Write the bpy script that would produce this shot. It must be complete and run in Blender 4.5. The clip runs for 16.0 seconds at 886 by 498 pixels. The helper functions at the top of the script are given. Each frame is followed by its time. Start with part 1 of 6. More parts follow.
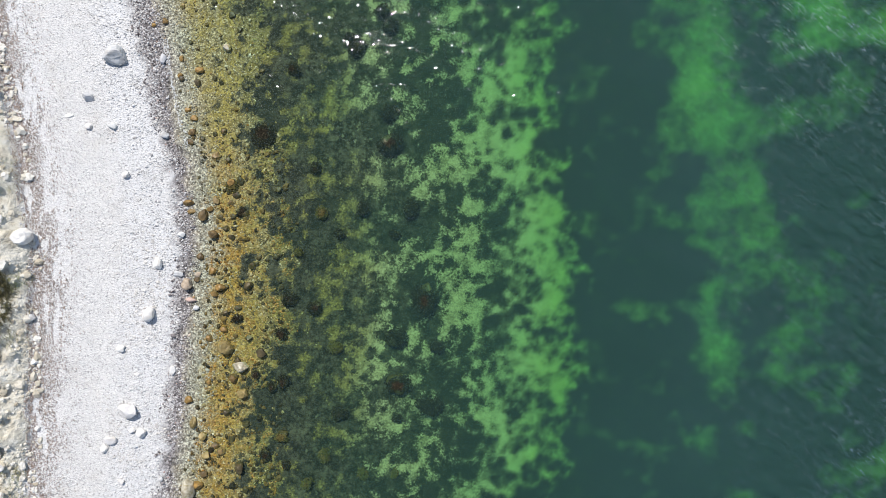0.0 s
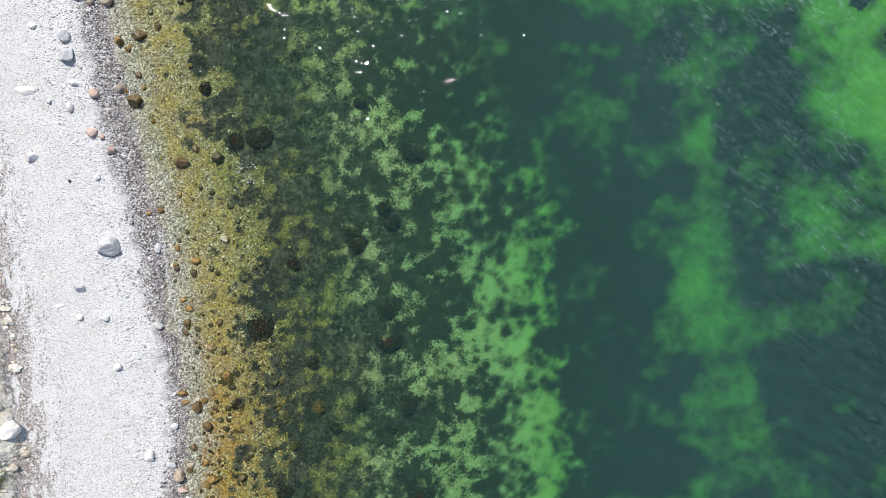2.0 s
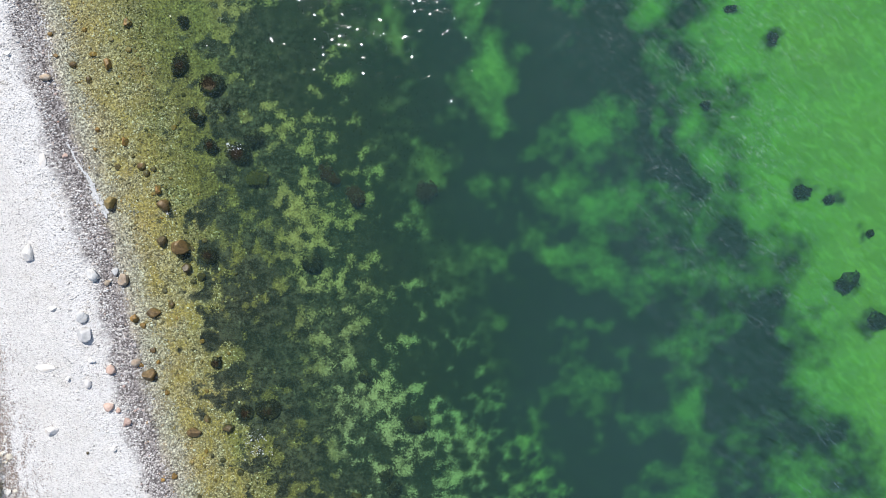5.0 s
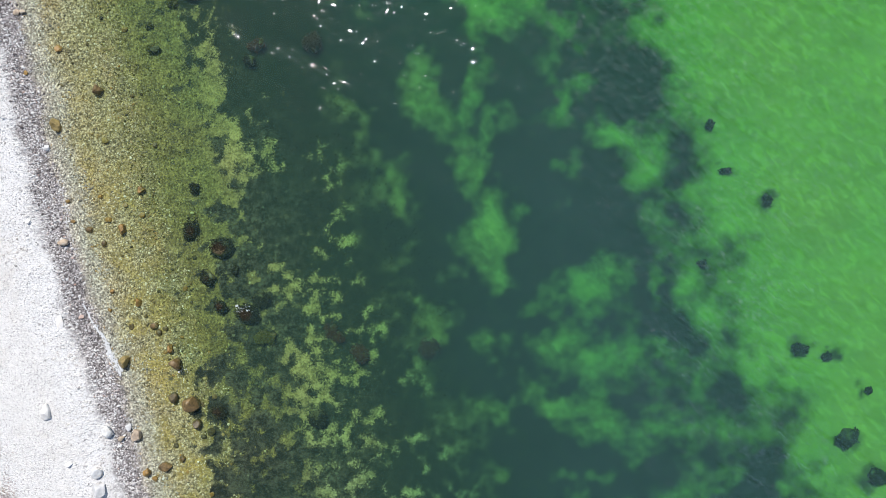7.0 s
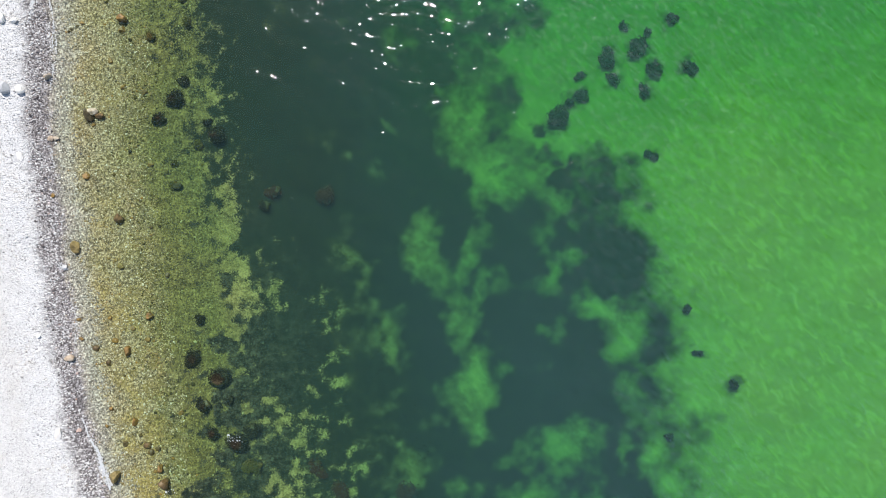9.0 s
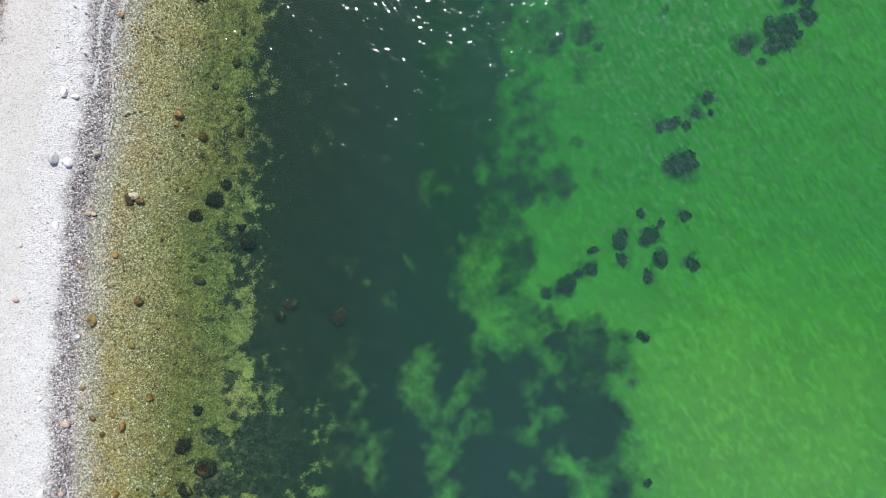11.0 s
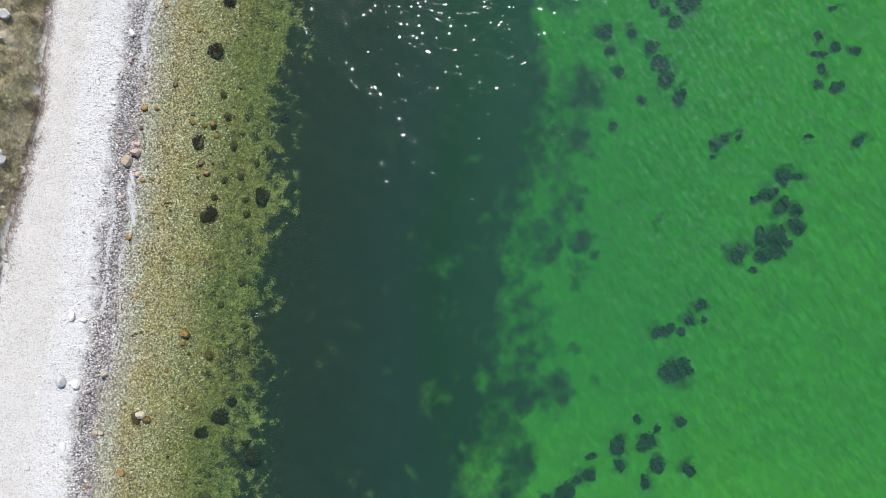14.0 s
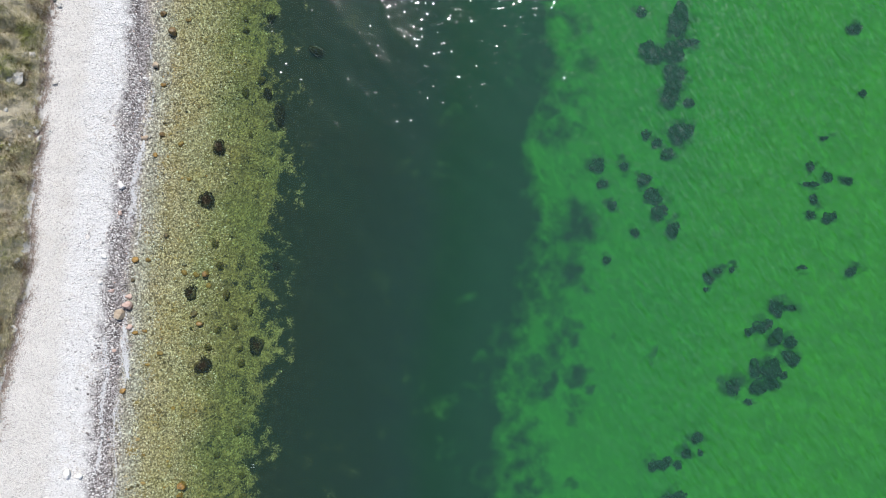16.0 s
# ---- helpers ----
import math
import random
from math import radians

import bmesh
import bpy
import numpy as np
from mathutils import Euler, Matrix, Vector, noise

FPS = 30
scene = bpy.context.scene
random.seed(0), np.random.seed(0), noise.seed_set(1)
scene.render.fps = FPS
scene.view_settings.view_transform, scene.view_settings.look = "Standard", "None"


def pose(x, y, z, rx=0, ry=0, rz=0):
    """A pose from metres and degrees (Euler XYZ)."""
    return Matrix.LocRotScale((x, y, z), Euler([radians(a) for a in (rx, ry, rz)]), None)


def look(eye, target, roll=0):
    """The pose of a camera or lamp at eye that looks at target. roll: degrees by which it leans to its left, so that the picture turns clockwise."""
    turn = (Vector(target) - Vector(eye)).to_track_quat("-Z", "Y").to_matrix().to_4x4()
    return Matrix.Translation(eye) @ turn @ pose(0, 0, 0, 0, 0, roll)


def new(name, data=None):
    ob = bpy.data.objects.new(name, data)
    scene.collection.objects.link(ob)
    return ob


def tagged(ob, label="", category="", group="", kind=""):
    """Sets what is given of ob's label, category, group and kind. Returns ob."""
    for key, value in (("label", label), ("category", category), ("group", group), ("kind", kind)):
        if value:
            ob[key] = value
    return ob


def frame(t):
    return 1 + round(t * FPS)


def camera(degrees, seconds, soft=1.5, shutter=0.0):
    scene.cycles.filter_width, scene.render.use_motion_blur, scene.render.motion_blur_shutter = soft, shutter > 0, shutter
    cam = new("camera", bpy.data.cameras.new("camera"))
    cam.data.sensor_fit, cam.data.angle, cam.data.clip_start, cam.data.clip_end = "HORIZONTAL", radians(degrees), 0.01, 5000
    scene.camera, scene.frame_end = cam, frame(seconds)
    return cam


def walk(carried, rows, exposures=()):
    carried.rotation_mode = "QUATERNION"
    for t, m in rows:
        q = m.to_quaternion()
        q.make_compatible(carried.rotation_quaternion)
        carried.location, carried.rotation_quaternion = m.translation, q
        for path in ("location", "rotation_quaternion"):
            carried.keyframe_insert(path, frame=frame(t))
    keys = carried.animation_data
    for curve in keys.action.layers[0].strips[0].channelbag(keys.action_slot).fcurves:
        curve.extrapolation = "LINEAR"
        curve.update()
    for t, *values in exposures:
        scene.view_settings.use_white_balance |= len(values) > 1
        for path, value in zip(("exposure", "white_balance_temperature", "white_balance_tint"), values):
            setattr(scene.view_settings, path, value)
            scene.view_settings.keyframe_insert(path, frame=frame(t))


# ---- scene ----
cam = camera(73, 16.0, soft=0.7)
# seconds, eye x y z, turn about x y z
PATH = [
    (0, 2.16, 1.33, 29.54, -1.68, 3.94, 1.41),
    (0.5, 1.52, 4.20, 29.59, -2.40, 2.89, 1.85),
    (1, 1.07, 6.84, 29.54, -2.67, 2.19, 2.26),
    (1.5, 0.81, 9.16, 29.41, -2.48, 1.82, 2.42),
    (2, 0.71, 11.68, 29.18, -2.63, 1.86, 2.73),
    (2.5, 0.65, 14.36, 29.36, -3.36, 1.91, 2.64),
    (3, 0.64, 16.85, 29.40, -3.59, 2.10, 2.92),
    (3.5, 0.70, 18.87, 29.39, -3.22, 2.47, 2.88),
    (4, 0.37, 21.41, 29.73, -3.67, 1.96, 3.16),
    (4.2, 0.27, 22.50, 29.83, -3.86, 1.76, 3.31),
    (6.3, -0.09, 30.55, 29.74, -2.26, 2.73, 2.78),
    (6.5, 0.01, 31.37, 29.92, -2.20, 2.81, 2.84),
    (7, 0.19, 33.53, 30.19, -2.29, 3.17, 2.69),
    (7.5, 0.07, 35.62, 30.67, -2.12, 2.99, 2.79),
    (8, -0.15, 37.47, 31.13, -1.75, 2.68, 2.89),
    (8.5, -0.47, 39.19, 31.59, -1.10, 2.27, 4.55),
    (9, -0.51, 40.96, 32.02, -0.44, 2.46, 8.33),
    (9.2, -0.66, 41.70, 32.20, -0.20, 2.38, 10.65),
    (11.3, -4.77, 49.44, 34.62, -0.08, -0.24, 19.52),
    (11.5, -5.10, 50.26, 34.85, -0.13, -0.37, 19.55),
    (12, -5.68, 51.99, 35.04, 0.17, -0.37, 19.60),
    (12.5, -6.50, 53.83, 35.11, 0.26, -0.59, 19.69),
    (13, -7.35, 55.75, 35.12, 0.31, -0.69, 19.53),
    (13.5, -7.90, 57.58, 35.12, 0.69, -0.49, 19.13),
    (14, -8.53, 59.44, 35.13, 0.97, -0.44, 19.14),
    (14.5, -9.25, 61.57, 35.13, 0.83, -0.54, 19.28),
    (15, -10.11, 63.50, 35.16, 0.93, -0.94, 19.36),
    (15.5, -10.52, 65.52, 35.09, 1.02, -0.66, 18.39),
    (16, -11.33, 67.92, 35.15, 0.41, -0.87, 18.07),
]
walk(cam, [(r[0], pose(*r[1:])) for r in PATH],
     exposures=[(0.0, 0.25), (4.2, 0.26), (6.3, 0.32), (7.8, 0.34), (9.2, 0.33), (11.4, 0.26), (16.0, 0.27)])

# ---- light: high clear sun over the sea end of the beach, open sky ----
SUN_EL, SUN_AZ = radians(54), radians(-14)
world = bpy.data.worlds.new("sky")
scene.world = world
world.use_nodes = True
wn = world.node_tree
sky = wn.nodes.new("ShaderNodeTexSky")
sky.sky_type = "NISHITA"
sky.sun_disc = False
sky.sun_elevation, sky.sun_rotation = SUN_EL, SUN_AZ
wn.links.new(sky.outputs["Color"], wn.nodes["Background"].inputs["Color"])
wn.nodes["Background"].inputs["Strength"].default_value = 0.115
sun = new("sun", bpy.data.lights.new("sun", "SUN"))
sun.data.energy, sun.data.angle, sun.data.color = 4.0, radians(0.53), (1.0, 0.965, 0.925)
TO_SUN = Vector((math.sin(SUN_AZ) * math.cos(SUN_EL), math.cos(SUN_AZ) * math.cos(SUN_EL), math.sin(SUN_EL)))
sun.matrix_world = look(TO_SUN * 200, (0, 0, 0))


# ---- plan: curves along the coast, x by y ----
SHORE_Y = [-60, -12, -8, -4, 0, 4, 8, 12, 16, 20, 24, 28, 32, 36, 40, 44, 48, 52, 56, 60, 64, 68, 72, 76, 90, 130]
SHORE_X = [-16, -13.66, -13.24, -12.91, -12.75, -13.25, -14.03, -14.79, -16.02, -16.95, -18.34, -19.79, -21.05, -22.33, -23.31, -24.33,
           -24.91, -25.82, -26.68, -27.78, -28.56, -29.48, -30.37, -31.6, -35, -44]
TOE_Y = [-60, -12, -4, 0, 4, 8, 12, 20, 30, 40, 48, 52, 56, 60, 64, 68, 72, 76, 90, 130]
TOE_X = [-23, -20.7, -20.4, -20.3, -21.3, -21.9, -22.7, -25, -28, -30.3, -31.6, -32.04, -32.48, -32.94, -34.0, -34.85, -35.85, -36.6, -40, -49]
WEED_Y = [-60, -12, -8, -4, 0, 4, 8, 12, 16, 20, 24, 28, 32, 36, 40, 44, 48, 52, 56, 60, 64, 68, 72, 76, 80, 90, 130]
WEED_X = [-10, -8.9, -8.5, -8.0, -8.3, -9.0, -9.5, -9.0, -11.2, -12.6, -12.5, -12.8, -12.5, -12.1, -13.7, -15.0, -16.0, -17.3, -18.4, -19.0,
          -20.3, -21.1, -22.3, -23.9, -24.8, -27.5, -36.5]
SAND_Y = [-60, 8, 16, 20, 24, 28, 32, 36, 40, 44, 46, 48, 52, 56, 60, 64, 68, 72, 76, 80, 84, 90, 130]
SAND_X = [34, 25, 20.8, 18, 16.7, 15.1, 12.8, 11.3, 10.4, 8.5, 6.5, 0.5, -1.2, -3.4, -4.9, -5.1, -4.8, -5.4, -8.0, -8.3, -9.8, -12, -20]
DEPTH_U = [-60, -9, -6, -2, -0.6, 0, 0.6, 2, 5, 8, 14, 17, 20, 26, 32, 38, 46, 90, 300, 3000]
DEPTH_Z = [1.2, 0.95, 0.75, 0.42, 0.14, 0, -0.07, -0.13, -0.24, -0.38, -0.62, -0.85, -1.15, -1.45, -1.4, -1.15, -1.1, -3.0, -8, -14]

_table = np.random.default_rng(7).random((256, 256))


def value_noise(x, y):
    xi, yi = np.floor(x).astype(int), np.floor(y).astype(int)
    fx, fy = x - xi, y - yi
    fx, fy = fx * fx * (3 - 2 * fx), fy * fy * (3 - 2 * fy)
    g = lambda i, j: _table[(xi + i) % 256, (yi + j) % 256]
    return (g(0, 0) * (1 - fx) + g(1, 0) * fx) * (1 - fy) + (g(0, 1) * (1 - fx) + g(1, 1) * fx) * fy


def fbm(x, y, size, octaves=3, shift=0.0):
    """Noise of about -1 to 1 with lumps of that size in metres."""
    total, amp, norm = 0, 1.0, 0
    for k in range(octaves):
        a = 0.6 * k + 0.4
        u, v = x * math.cos(a) - y * math.sin(a), x * math.sin(a) + y * math.cos(a)
        total = total + amp * (value_noise(u / size + shift + 31 * k, v / size + 17 * k) - 0.5) * 2
        norm, amp, size = norm + amp, amp * 0.55, size / 2.1
    return total / norm * 1.5


def smooth(a, b, v):
    s = np.clip((v - a) / (b - a), 0, 1)
    return s * s * (3 - 2 * s)


def shore_x(y):
    return np.interp(y, SHORE_Y, SHORE_X) + 0.16 * fbm(y * 0 + 3.1, y, 2.2, 2)


def toe_x(y):
    return np.interp(y, TOE_Y, TOE_X) + 0.3 * fbm(y * 0 + 9.7, y, 2.0, 3)


def ground_z(x, y):
    x, y = np.asarray(x, float), np.asarray(y, float)
    u = x - shore_x(y)
    z = np.interp(u, DEPTH_U, DEPTH_Z)
    z = z - 0.68 * smooth(44, 60, y) * smooth(15.5, 23, u) * (1 - smooth(40, 90, u))
    k = np.maximum(0, toe_x(y) - x)
    near = smooth(-40, -25, y) * (1 - smooth(120, 140, y))
    rough = np.minimum(k, 1.5) * near
    z = z + 4.6 * (1 - np.exp(-k * 0.2)) + rough * (0.34 * fbm(x, y, 1.6, 4) + 0.26 * fbm(x, y, 0.6, 2, 5))
    berm = np.exp(-((u + 3.2) / 0.8) ** 2) * 0.07 + np.exp(-((u + 5.6) / 0.6) ** 2) * 0.04
    z = z + berm + 0.02 * fbm(x, y, 0.9, 2) * near + np.where(u > 4, 0.07 * fbm(x, y, 2.6, 3, 2.0), 0) * near
    return z


# ---- seabed cover: how much weed stands where ----
COVER = []


def sand_patch(x, y, rx, ry, k):
    COVER.append((x, y, rx, ry, -k))


def weed_patch(x, y, rx, ry, k):
    COVER.append((x, y, rx, ry, k))


sand_patch(3.6, 9.5, 0.46, 0.92, 1.0)
sand_patch(4.7, 1.8, 1.04, 1.44, 1.0)
sand_patch(5.3, 0.5, 0.63, 0.86, 1.0)
sand_patch(3.8, 5.8, 0.58, 0.69, 1.0)
sand_patch(2.0, 6.3, 0.81, 0.75, 1.0)
sand_patch(3.2, 4.1, 0.72, 0.40, 1.0)
sand_patch(4.0, 4.2, 0.23, 0.98, 1.0)
sand_patch(1.8, 2.6, 0.46, 0.63, 1.0)
sand_patch(2.1, 8.7, 0.40, 0.40, 1.0)
sand_patch(1.4, 0.7, 0.37, 0.75, 1.0)
sand_patch(5.7, -2.0, 0.63, 0.98, 0.5)
sand_patch(5.1, -3.8, 1.21, 0.58, 0.5)
sand_patch(5.5, -6.6, 0.98, 1.15, 0.5)
sand_patch(4.1, -5.2, 0.75, 0.58, 0.5)
sand_patch(2.8, -8.2, 0.52, 0.58, 1.0)
sand_patch(4.6, -10.2, 0.63, 0.98, 0.5)
sand_patch(6.2, -7.5, 0.40, 1.15, 0.5)
sand_patch(-4.2, 3.2, 0.86, 1.44, 0.4)
sand_patch(-3.8, -0.9, 1.15, 1.15, 0.5)
sand_patch(-1.8, -0.8, 0.58, 0.58, 0.5)
sand_patch(-4.0, -5.9, 0.81, 1.27, 0.5)
sand_patch(-3.2, -7.9, 0.81, 0.86, 0.5)
sand_patch(-1.2, -4.0, 0.43, 1.01, 0.5)
sand_patch(0.9, -2.5, 0.98, 1.10, 0.6)
sand_patch(-0.1, 4.2, 0.98, 1.04, 0.6)
sand_patch(-1.3, 3.3, 0.58, 0.98, 0.3)
sand_patch(-1.7, 7.6, 0.58, 0.52, 0.5)
sand_patch(-6.2, -1.5, 0.98, 0.86, 0.3)
sand_patch(-5.2, -3.8, 0.86, 0.69, 0.3)
sand_patch(-7.8, 6.9, 0.81, 0.86, 0.5)
sand_patch(-7.8, 5.2, 0.69, 0.46, 0.4)
sand_patch(-4.9, 7.3, 1.15, 0.75, 0.3)
sand_patch(-6.7, 11.3, 1.73, 0.58, 0.2)
sand_patch(-0.9, -10.5, 0.86, 0.98, 0.3)
sand_patch(2.2, -6.5, 0.86, 0.86, 0.4)
sand_patch(-5.1, -9.2, 1.04, 0.86, 0.3)
sand_patch(-7.0, -5.7, 0.98, 0.69, 0.5)
sand_patch(-9.1, -3.4, 0.86, 1.15, 0.3)
sand_patch(2.6, -0.7, 0.86, 0.75, 0.4)
sand_patch(13.0, 11.6, 1.56, 2.51, 0.6)
sand_patch(12.9, 8.8, 1.63, 2.09, 0.8)
sand_patch(13.9, 6.9, 1.63, 1.67, 0.8)
sand_patch(14.4, 4.4, 1.87, 1.92, 0.6)
sand_patch(15.6, 2.2, 1.71, 2.09, 0.5)
sand_patch(16.5, 0.0, 1.71, 2.09, 0.4)
sand_patch(14.1, -4.6, 1.01, 3.76, 0.6)
sand_patch(17.4, -3.3, 2.02, 2.76, 0.5)
sand_patch(19.2, 11.9, 1.95, 2.09, 0.7)
sand_patch(17.0, 6.9, 1.95, 1.50, 0.3)
sand_patch(12.7, 14.9, 0.90, 4.87, 0.6)
sand_patch(13.4, 10.5, 1.18, 3.13, 0.5)
sand_patch(9.5, 25.5, 3.2, 3.6, 0.4)
sand_patch(7.7, 26.6, 2.92, 1.39, 0.7)
sand_patch(6.2, 28.6, 1.18, 2.09, 0.5)
sand_patch(7.6, 23.3, 2.09, 0.90, 0.7)
sand_patch(10.3, 23.2, 1.74, 0.56, 0.5)
sand_patch(12.5, 23.6, 2.09, 1.25, 0.3)
sand_patch(13.1, 29.8, 2.09, 2.09, 0.2)
sand_patch(10.2, 27.1, 1.74, 1.04, 0.3)
sand_patch(12.2, 20.7, 1.18, 1.25, 0.5)
sand_patch(8.0, 19.6, 0.90, 2.78, 0.3)
sand_patch(10.3, 15.4, 0.84, 0.90, 0.3)
sand_patch(19.3, 14.2, 1.60, 1.04, 0.6)
sand_patch(6.7, 24.7, 1.74, 1.39, 0.4)
sand_patch(5.1, 27.4, 1.18, 1.74, 0.3)
sand_patch(-5.2, 28.3, 0.87, 0.87, 0.3)
sand_patch(-2.1, 24.8, 0.87, 0.75, 0.3)
sand_patch(-8.1, 29.6, 1.45, 0.87, 0.3)
sand_patch(-7.7, 25.1, 0.87, 0.75, 0.3)
sand_patch(-9.0, 22.4, 1.16, 1.45, 0.3)
sand_patch(-7.1, 17.9, 1.45, 0.58, 0.3)
sand_patch(-4.0, 16.3, 1.74, 0.64, 0.4)
sand_patch(-2.3, 17.3, 0.46, 0.46, 0.4)
sand_patch(3.4, 10.4, 0.56, 1.04, 0.7)
sand_patch(1.8, 7.3, 1.39, 1.04, 0.4)
sand_patch(-2.4, 40.6, 0.91, 1.94, 0.7)
sand_patch(0.2, 45.3, 1.74, 2.12, 0.8)
sand_patch(-1.4, 47.0, 0.99, 2.65, 0.8)
sand_patch(2.9, 45.4, 1.74, 1.74, 0.7)
sand_patch(3.7, 47.5, 2.27, 1.90, 0.8)
sand_patch(1.3, 48.6, 1.52, 1.90, 0.8)
sand_patch(0.6, 43.8, 1.29, 0.76, 0.6)
sand_patch(0.0, 36.5, 1.29, 1.29, 0.8)
sand_patch(0.7, 37.2, 0.53, 2.27, 0.6)
sand_patch(1.2, 33.4, 0.99, 2.27, 0.8)
sand_patch(1.7, 31.0, 0.61, 0.61, 0.6)
sand_patch(4.3, 40.0, 0.76, 0.99, 0.7)
sand_patch(5.0, 41.0, 0.76, 0.53, 0.5)
sand_patch(8.8, 36.7, 0.99, 1.67, 0.8)
sand_patch(7.1, 38.5, 0.99, 0.61, 0.8)
sand_patch(10.3, 35.6, 1.29, 0.53, 0.6)
sand_patch(4.0, 36.7, 0.53, 0.45, 0.4)
sand_patch(6.2, 30.2, 1.33, 1.39, 0.6)
sand_patch(7.0, 32.1, 0.49, 0.79, 0.4)
sand_patch(4.8, 27.5, 1.33, 1.33, 0.7)
sand_patch(7.8, 27.1, 1.94, 0.73, 0.7)
sand_patch(9.9, 27.7, 1.03, 0.49, 0.6)
sand_patch(5.9, 24.0, 2.12, 0.61, 0.6)
sand_patch(9.7, 31.0, 0.49, 0.73, 0.6)
sand_patch(12.4, 29.7, 0.91, 1.52, 0.7)
sand_patch(11.3, 31.1, 0.55, 0.91, 0.7)
sand_patch(-2.8, 29.6, 0.61, 0.36, 0.4)
sand_patch(-5.3, 28.5, 0.49, 0.42, 0.5)
sand_patch(-8.8, 29.3, 1.52, 0.67, 0.5)
sand_patch(-12.2, 36.2, 0.91, 1.21, 0.5)
sand_patch(-8.0, 25.6, 0.91, 1.21, 0.4)
sand_patch(-0.4, 40.4, 0.45, 1.52, 0.4)
sand_patch(-4.0, 25.8, 1.21, 0.91, 0.2)
sand_patch(-2.6, 40.6, 1.36, 2.04, 0.7)
sand_patch(-0.7, 45.3, 1.19, 2.39, 0.8)
sand_patch(-2.6, 48.6, 0.60, 1.87, 0.7)
sand_patch(-5.4, 51.4, 0.94, 0.64, 0.3)
sand_patch(-3.7, 53.2, 0.51, 1.02, 0.8)
sand_patch(-1.3, 48.3, 0.60, 1.87, 0.7)
sand_patch(2.3, 45.1, 1.87, 0.85, 0.7)
sand_patch(-6.0, 46.6, 0.48, 0.48, 0.4)
sand_patch(-5.5, 43.6, 0.68, 0.68, 0.2)
sand_patch(0.9, 52.0, 2.13, 1.70, 0.8)
sand_patch(1.5, 50.4, 1.28, 1.70, 0.8)
sand_patch(-13.5, 40.7, 0.68, 2.04, 0.3)
weed_patch(-3.1, 7.0, 1.22, 0.70, 1.0)
weed_patch(-3.7, 6.1, 1.10, 0.52, 1.0)
weed_patch(-1.8, 3.6, 0.41, 1.28, 1.0)
weed_patch(-6.3, 1.9, 0.81, 1.22, 1.0)
weed_patch(-6.8, -2.4, 1.04, 0.52, 1.0)
weed_patch(-9.1, 7.1, 0.46, 0.93, 1.0)
weed_patch(-9.4, 5.7, 0.70, 0.52, 1.0)
weed_patch(-0.9, -2.0, 0.75, 1.04, 1.0)
weed_patch(-0.3, -5.9, 0.52, 1.10, 1.0)
weed_patch(-2.4, -6.6, 0.81, 0.70, 1.0)
weed_patch(-2.2, -4.0, 0.41, 0.81, 1.0)
weed_patch(-7.8, -5.7, 0.52, 0.81, 1.0)
weed_patch(-5.3, 10.6, 0.70, 0.41, 1.0)
weed_patch(0.7, 48.9, 0.79, 0.85, 1.0)
weed_patch(2.5, 48.1, 0.55, 0.49, 1.0)
weed_patch(4.4, 45.5, 0.92, 1.22, 1.0)
weed_patch(6.2, 46.1, 1.22, 1.10, 1.0)
weed_patch(5.7, 44.3, 1.22, 0.92, 1.0)
weed_patch(7.2, 43.2, 0.61, 1.10, 1.0)
weed_patch(-1.5, 65.5, 0.69, 0.41, 0.8)
weed_patch(-3.4, 62.6, 0.89, 0.62, 0.7)
weed_patch(-2.3, 61.8, 0.69, 0.48, 0.7)
weed_patch(-0.4, 63.2, 0.55, 0.55, 0.7)
weed_patch(0.7, 62.8, 0.31, 0.27, 0.7)
weed_patch(-0.2, 60.8, 0.55, 0.41, 0.6)
weed_patch(-1.7, 57.9, 0.48, 0.69, 0.5)
weed_patch(-1.3, 55.7, 0.82, 0.62, 0.6)
weed_patch(0.9, 54.3, 0.96, 0.89, 0.8)
weed_patch(-1.0, 52.9, 0.96, 0.96, 0.9)
weed_patch(1.3, 56.8, 0.48, 0.48, 0.6)
weed_patch(0.2, 48.6, 1.10, 1.85, 0.9)
weed_patch(3.1, 55.3, 0.69, 0.48, 0.4)
weed_patch(3.0, 46.5, 0.48, 0.75, 0.8)
weed_patch(6.2, 46.6, 1.71, 0.75, 0.7)
weed_patch(5.4, 43.7, 3.08, 1.37, 0.7)
weed_patch(0.4, 45.4, 0.55, 0.34, 0.7)
weed_patch(3.2, 57.5, 0.41, 1.03, 0.4)
weed_patch(-4.0, 59.7, 1.03, 1.37, 0.5)
weed_patch(3.5, 42.0, 3.08, 2.06, 0.7)
weed_patch(-1.3, 43.2, 1.17, 1.71, 1.0)
weed_patch(7.7, 44.9, 1.37, 1.37, 0.7)
weed_patch(-7.7, 78.7, 0.89, 0.48, 0.7)
weed_patch(-7.1, 76.9, 0.69, 0.48, 0.7)
weed_patch(-5.4, 78.5, 0.55, 0.34, 0.7)
weed_patch(-5.6, 71.6, 0.96, 0.48, 0.5)
weed_patch(-5.6, 70.1, 1.17, 0.89, 0.9)
weed_patch(-4.1, 69.3, 0.31, 0.27, 0.6)
weed_patch(-4.7, 67.1, 1.10, 0.75, 0.8)
weed_patch(-1.6, 66.0, 0.69, 0.48, 0.7)
weed_patch(-3.4, 63.1, 1.03, 0.75, 0.7)
weed_patch(-2.1, 62.4, 0.62, 0.69, 0.8)
weed_patch(-0.5, 63.6, 0.69, 0.62, 0.7)
weed_patch(0.6, 63.1, 0.34, 0.31, 0.7)
